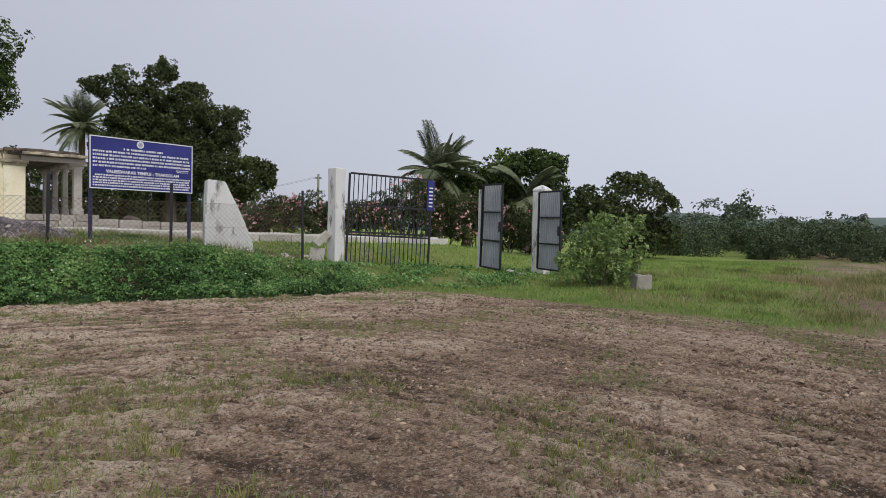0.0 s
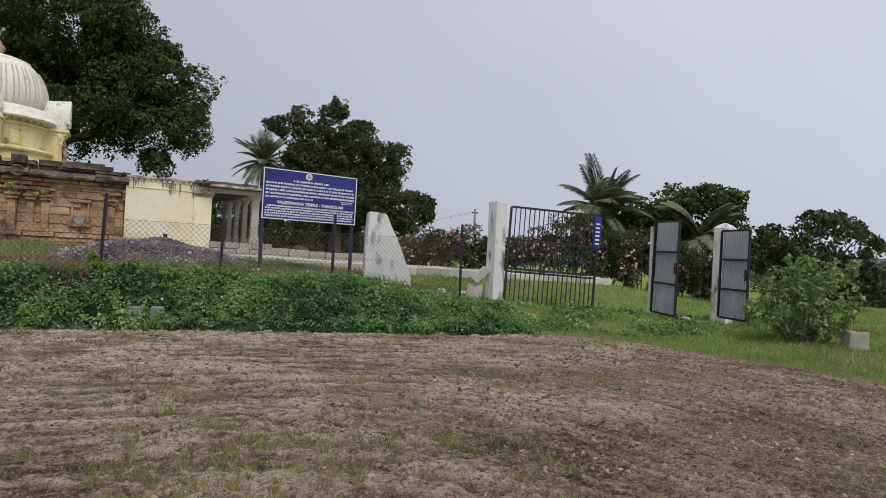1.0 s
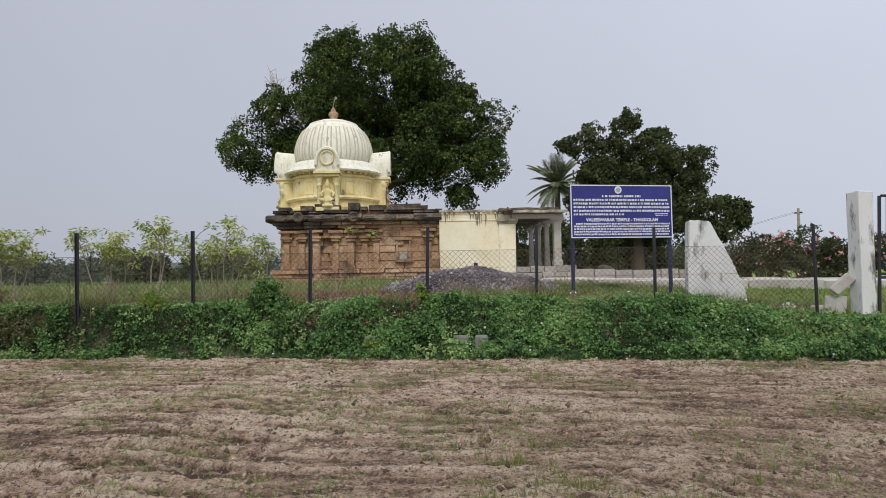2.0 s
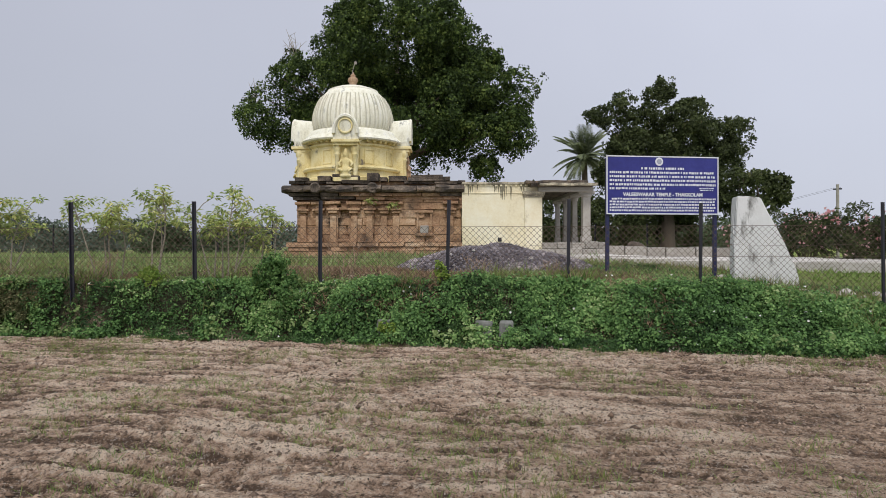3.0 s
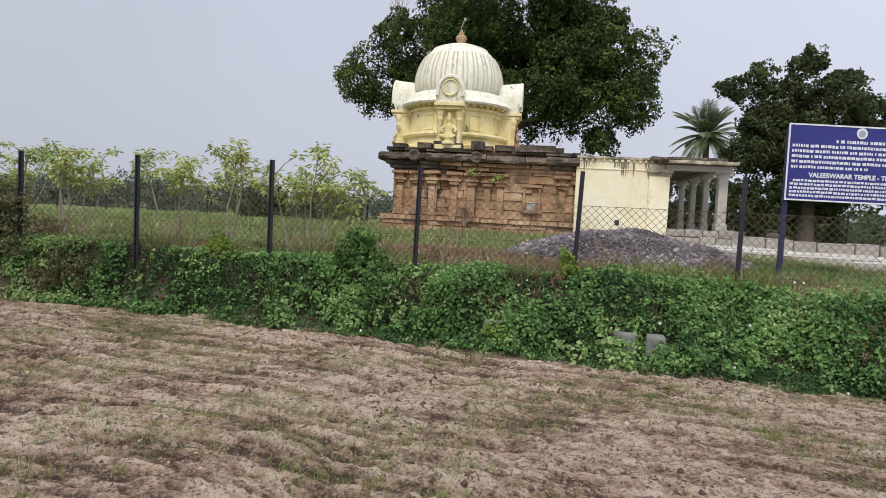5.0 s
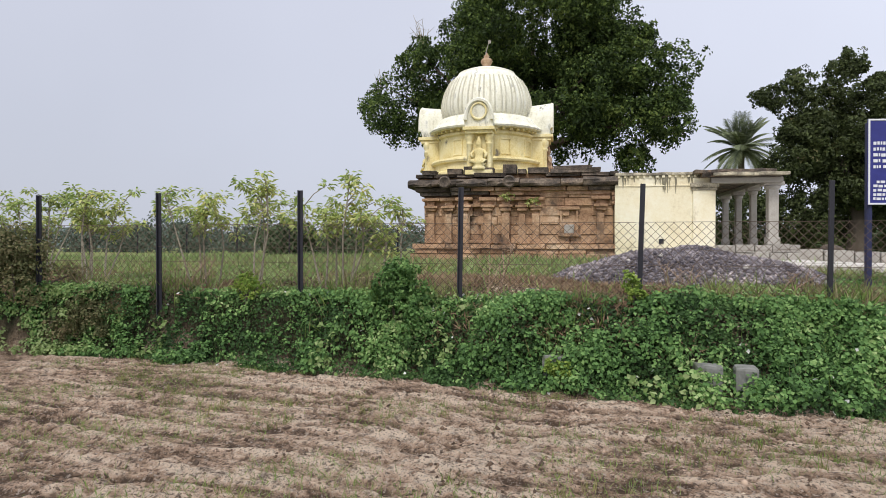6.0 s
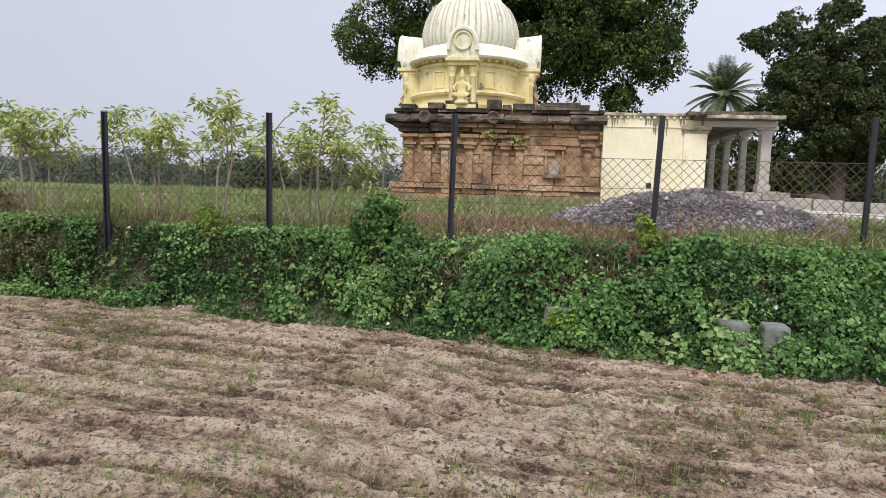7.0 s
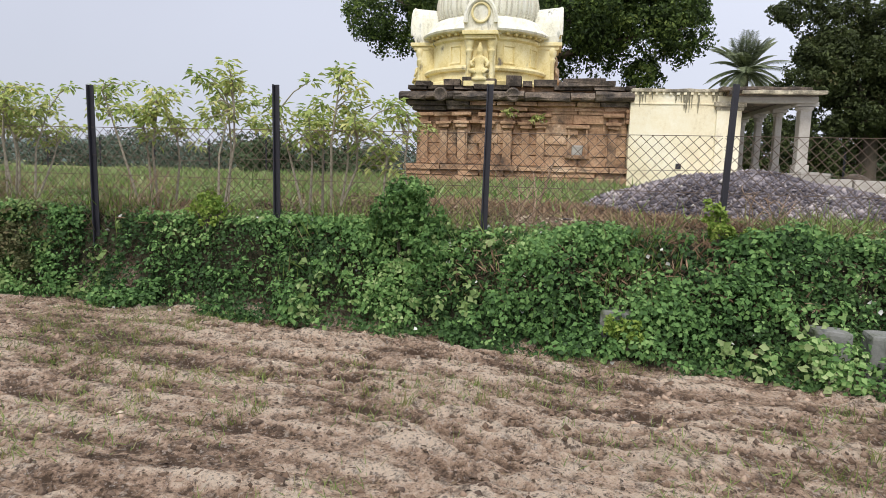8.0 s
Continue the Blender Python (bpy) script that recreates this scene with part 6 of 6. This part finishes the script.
def grass(name, seed, n, where, size, material, label, width=0.006, keep=None, lean=0.45):
    """Upright blades over the land. where: x0, x1, y0, y1."""
    rng = np.random.default_rng(seed)
    x, y = rng.uniform(where[0], where[1], n), rng.uniform(where[2], where[3], n)
    if keep:
        k = rng.random(n) < np.clip(keep(x, y), 0, 1)
        x, y = x[k], y[k]
    z = land(x, y)
    n = len(x)
    d = unit(np.stack([rng.normal(size=n) * lean, rng.normal(size=n) * lean, np.ones(n)], 1))
    s = unit(np.cross(d, scatter_dirs(rng, n)))
    ln = rng.uniform(*size, n)
    return tagged(new(name, blades(name, np.stack([x, y, z - 0.01], 1), d, s, ln, np.full(n, width) * (0.6 + ln * 2), material, 0.1, 0.3)), label, "grass", kind="stuff")


def on_bank(x, y):
    s, n, d1, d = edges(x, y)
    return fade(0.1, 0.4, d1) * (1 - fade(0.3, 1.0, n)) * (1 - fade(12, 13.5, s)) * fade(-0.1, 0.5, soft_noise(s * 1.5, d1 * 1.5))


def in_yard(x, y):
    s, n, d1, d = edges(x, y)
    paved = fade(7.2, 8.0, s) * fade(4.0, 4.8, n) * (1 - fade(13, 15, n))
    dry = fade(-0.1, 0.3, n) * (1 - fade(1.6, 3.0, n)) * (1 - fade(9, 11, s))
    return fade(0.0, 0.4, n) * (1 - fade(16, 19, s)) * (1 - 0.93 * paved) * (1 - 0.75 * dry) * (0.35 + 0.65 * fade(-0.35, 0.25, soft_noise(x * 0.5, y * 0.5)))


def at_edge(x, y):
    s, n, d1, d = edges(x, y)
    return fade(-0.35, 0.05, d) * (1 - fade(1.0, 1.8, d)) * 0.9


def in_meadow(x, y):
    s, n, d1, d = edges(x, y)
    return fade(0.0, 0.5, d) * fade(11.5, 15, s) * (1 - fade(3.4, 4.2, n) * (1 - fade(20.3, 22, s)))


def in_green(x, y):
    dry = fade(-0.6, 1.6, x - 0.5 * y + 1.6 * soft_noise(x * 0.5, y * 0.5)) * fade(4, 6, x)
    return in_meadow(x, y) * (1 - 0.78 * dry)


def in_straw(x, y):
    return in_meadow(x, y) * fade(-0.1, 0.5, soft_noise(x * 0.5, y * 0.5) + 0.35 * soft_noise(x * 2, y * 2) + 0.5 * fade(5, 9, x) * (1 - fade(12, 16, y)))


def in_field(x, y):
    s, n, d1, d = edges(x, y)
    near = 0.35 * (1 - fade(4.6, 6.2, y)) * (1 - fade(0.5, 2.0, x))
    return (1 - fade(-0.3, 0.0, d)) * fade(0.1, 0.65, near + soft_noise(x * 1.1, y * 1.1) + 0.6 * soft_noise(x * 4, y * 4))


grass("yard_grass", 51, 85000, (-27, 1, 4, 24), (0.04, 0.17), GRASS_GREEN, "rough green grass in the temple yard", 0.03, in_yard, 0.9)
grass("yard_tall_weeds", 60, 26000, (-32, -10, 2, 22), (0.08, 0.34), LEAF_PALE, "tall leafy weeds across the temple yard", 0.035, lambda x, y: in_yard(x, y) * fade(-0.35, 0.4, soft_noise(x * 0.9, y * 0.9)), 0.5)
grass("yard_straw", 57, 40000, (-22, 0, 4, 16), (0.05, 0.26), GRASS_DRY, "dry grass and twigs in the temple yard", 0.010, in_yard, 0.6)
grass("bank_stalks", 58, 60000, (-18, 0, 2, 15), (0.12, 0.42), GRASS_GREEN, "tall green grass stalks on the bank", 0.006, on_bank, 0.5)
grass("bank_straw", 59, 60000, (-18, 0, 2, 15), (0.12, 0.45), GRASS_DRY, "dry stalks on the bank", 0.004, on_bank, 0.6)
grass("edge_grass", 52, 60000, (-15, 7, 3, 15), (0.04, 0.15), GRASS_GREEN, "short green grass along the field's edge", 0.008, at_edge)
grass("meadow_grass", 53, 110000, (-2, 20, 6, 30), (0.03, 0.13), GRASS_GREEN, "bright green meadow grass", 0.022, in_green, 0.8)
grass("meadow_straw", 54, 32000, (3, 20, 6, 20), (0.06, 0.30), GRASS_DRY, "straw-coloured grass in the meadow", 0.008, in_straw, 0.7)
grass("field_sprouts", 55, 90000, (-13, 6, 2, 12.5), (0.03, 0.10), GRASS_GREEN, "thin green sprouts in the ploughed soil", 0.006, in_field, 0.6)
grass("field_straw", 56, 30000, (-13, 6, 2, 12.5), (0.03, 0.10), GRASS_DRY, "dry straw lying in the ploughed soil", 0.005, in_field, 1.6)


def tufts():
    """Small upright tufts of grass in the ploughed soil."""
    rng = np.random.default_rng(68)
    n = 9000
    x, y = rng.uniform(-12.5, 3.5, n), rng.uniform(2.6, 11.5, n)
    near = (1 - fade(4.4, 6.5, y)) * (1 - fade(-0.5, 2.0, x))
    k = rng.random(n) < np.clip(in_field(x, y) * (0.045 + 0.6 * near * (x > -3.5) + 0.16 * fade(0.25, 0.6, soft_noise(x * 1.1 + 5, y * 1.1))), 0, 1)
    x, y = x[k], y[k]
    per = 13
    x = np.repeat(x, per) + rng.normal(size=len(x) * per) * 0.022
    y = np.repeat(y, per) + rng.normal(size=len(y) * per) * 0.022
    m = len(x)
    d = unit(np.stack([rng.normal(size=m) * 0.4, rng.normal(size=m) * 0.4, np.ones(m)], 1))
    s = unit(np.cross(d, scatter_dirs(rng, m)))
    ln = 0.035 + 0.085 * rng.random(m) ** 1.6
    me = blades("grass_tufts", np.stack([x, y, land(x, y) - 0.01], 1), d, s, ln, np.full(m, 0.007), TUFT_GREEN, 0.1, 0.3)
    tagged(new("grass_tufts", me), "yellow-green grass tufts in the ploughed soil", "grass", kind="stuff")


def tussocks():
    """Coarse olive tussocks in the meadow."""
    rng = np.random.default_rng(69)
    n = 900
    x, y = rng.uniform(2.5, 16, n), rng.uniform(8, 24, n)
    k = rng.random(n) < np.clip(in_meadow(x, y) * fade(-0.1, 0.5, soft_noise(x * 0.5 + 2, y * 0.7)) * (0.25 + 0.75 * fade(4, 7, x) * (1 - fade(14, 20, y))), 0, 1)
    x, y = x[k], y[k]
    per, wide = 70, rng.uniform(0.08, 0.26, len(x))
    i = np.repeat(np.arange(len(x)), per)
    px, py = x[i] + rng.normal(size=len(i)) * wide[i], y[i] + rng.normal(size=len(i)) * wide[i]
    d = unit(np.stack([rng.normal(size=len(i)) * 0.5, rng.normal(size=len(i)) * 0.5, np.ones(len(i))], 1))
    sd = unit(np.cross(d, scatter_dirs(rng, len(i))))
    ln = wide[i] * rng.uniform(0.4, 1.3, len(i))
    me = blades("meadow_tussocks", np.stack([px, py, land(px, py) - 0.01], 1), d, sd, ln, np.full(len(i), 0.012), TUSSOCK, 0.1, 0.3)
    tagged(new("meadow_tussocks", me), "coarse olive and brown grass tussocks in the meadow", "grass", kind="stuff")


TUSSOCK = leafy("olive tussock blades", [(0.05, (0.09, 0.13, 0.035)), (0.5, (0.18, 0.21, 0.070)), (0.9, (0.32, 0.29, 0.13))], 0.7, 0.3)
tussocks()
TUFT_GREEN = leafy("yellow-green tuft blades", [(0.05, (0.12, 0.15, 0.04)), (0.5, (0.23, 0.24, 0.08)), (0.9, (0.42, 0.36, 0.17))], 0.6, 0.3)
tufts()


def clods(rng, n):
    x, y = rng.uniform(-13, 6, n), rng.uniform(2, 12.5, n)
    s, q, d1, d = edges(x, y)
    k = (d < -0.05) & (rng.random(n) < 0.30 + 0.30 * fade(-4, 1, x) + 0.40 * fade(-0.2, 0.5, soft_noise(x * 2.4, y * 2.4)))
    x, y = x[k], y[k]
    return np.stack([x, y, land(x, y) - 0.004], 1)


stones("soil_clods", 90000, clods, (0.003, 0.027), CLOD, "crumbled soil clods on the ploughed field", "soil clods", 61)
stones("soil_lumps", 9500, clods, (0.012, 0.032), LUMP, "larger dark broken lumps of soil on the ploughed field", "soil clods", 62)


def litter():
    """Bits of straw, root and dead leaf lying flat on the soil."""
    rng = np.random.default_rng(66)
    n = 42000
    x, y = rng.uniform(-13, 6, n), rng.uniform(2.4, 12.6, n)
    s, q, d1, d = edges(x, y)
    k = (d < 0.1) & (rng.random(n) < 0.3 + 0.7 * fade(-0.3, 0.4, soft_noise(x * 1.7, y * 1.7)))
    x, y = x[k], y[k]
    n = len(x)
    dr = unit(np.stack([rng.normal(size=n), rng.normal(size=n), rng.uniform(-0.1, 0.35, n)], 1))
    sd = unit(np.cross(dr, np.stack([rng.normal(size=n) * 0.4, rng.normal(size=n) * 0.4, np.ones(n)], 1)))
    ln = 0.010 + 0.034 * rng.random(n) ** 2.5
    me = blades("leaf_litter", np.stack([x, y, land(x, y) + 0.006], 1), dr, sd, ln, ln * rng.uniform(0.2, 0.6, n), LITTER, 0.15)
    tagged(new("leaf_litter", me), "dead leaves and straw bits on the ploughed soil", "leaf litter", kind="stuff")


litter()

# ---- distance ----
def far_woods(name, seed, az0, az1, d0, d1, n, h, size, leaf, label, z0=0.0, per=150, material=None):
    rng = np.random.default_rng(seed)
    a, r = np.radians(rng.uniform(az0, az1, n)), rng.uniform(d0, d1, n)
    x, y = -np.sin(a) * r, np.cos(a) * r
    keep = rng.random(n) < 0.25 + 1.2 * np.clip(0.4 + 0.8 * soft_noise(np.degrees(a) * 0.22 + seed * 3, r * 0.0), 0, 1)
    a, r, x, y = a[keep], r[keep], x[keep], y[keep]
    n = len(a)
    tall = h * (0.45 + 0.55 * np.clip(0.5 + 0.9 * soft_noise(np.degrees(a) * 0.35 + seed, r * 0.03), 0, 1))
    cl = np.stack([x, y, z0 + tall * rng.random(n) ** 0.7, rng.uniform(*size, n)], 1)
    me = crown_mesh(name, seed, cl, per, leaf, material or FAR_GREEN, 0.3, 0.4, 0.7, 0.08)
    return tagged(new(name, me), label, "woods", kind="stuff")


far_woods("scrub_belt", 71, -42, -12, 36, 58, 240, 1.4, (0.4, 1.3), 0.12, "belt of dark green scrub beyond the meadow", 0.0, 800, FAR_GREEN)
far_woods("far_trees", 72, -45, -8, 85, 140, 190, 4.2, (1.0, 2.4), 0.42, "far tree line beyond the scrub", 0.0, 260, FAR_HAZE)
far_woods("far_trees", 73, 14, 45, 65, 95, 120, 2.6, (1.0, 2.0), 0.32, "far trees beyond the temple", 0.8, 300)
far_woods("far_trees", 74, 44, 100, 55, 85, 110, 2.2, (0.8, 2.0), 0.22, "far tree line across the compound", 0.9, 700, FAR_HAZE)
far_woods("near_trees", 75, 57, 66, 42, 50, 26, 1.8, (0.7, 1.3), 0.22, "dark bushes beyond the shrubs", 0.9, 500)


def hills():
    verts, faces = [], []
    n = 160
    for i in range(n + 1):
        a = math.radians(-60 + 175 * i / n)
        h = 11 + 6 * noise.noise(Vector((i * 0.09, 0, 0))) + 2.2 * noise.noise(Vector((i * 0.6, 4, 0)))
        for r, z in ((330, -2), (360, h * 0.7), (420, h)):
            verts.append((-math.sin(a) * r, math.cos(a) * r, z))
    for i in range(n):
        for j in range(2):
            k = i * 3 + j
            faces.append((k, k + 3, k + 4, k + 1))
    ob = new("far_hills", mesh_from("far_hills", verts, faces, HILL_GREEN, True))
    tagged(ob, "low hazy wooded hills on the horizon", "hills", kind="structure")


hills()


def far_house():
    h = thing("far_house", pose(63.5, 102, -1.4, 0, 0, -30), "far white flat-roofed house among trees", "house")
    bm = bmesh.new()
    box(bm, -3.2, 3.2, -2, 2, 0, 3.4)
    part("wall", bm, FARWALL, h)
    bm = bmesh.new()
    box(bm, -3.5, 3.5, -2.3, 2.3, 3.4, 3.7)
    part("roof", bm, FARWALL, h)


far_house()


def utility_pole():
    p = thing("utility_pole", pose(-12.0, 57.2, 0.3), "distant grey utility pole with a cross arm and wires", "utility pole")
    bm = bmesh.new()
    tube(bm, [(0, 0, 0), (0, 0, 5.6)], [0.13, 0.10], 8)
    part("mast", bm, GREYSTONE, p)
    bm = bmesh.new()
    box(bm, -0.28, 0.28, -0.05, 0.05, 5.2, 5.3)
    part("cross_arm", bm, BLACKPAINT, p)
    bm = bmesh.new()
    for x in (-0.22, 0.22):
        tube(bm, [(x, 0, 5.35), (-5 + x, 6, 4.9), (-10 + x, 12, 4.7)], [0.008] * 3, 4)
    part("wire", bm, BLACKPAINT, p)


utility_pole()
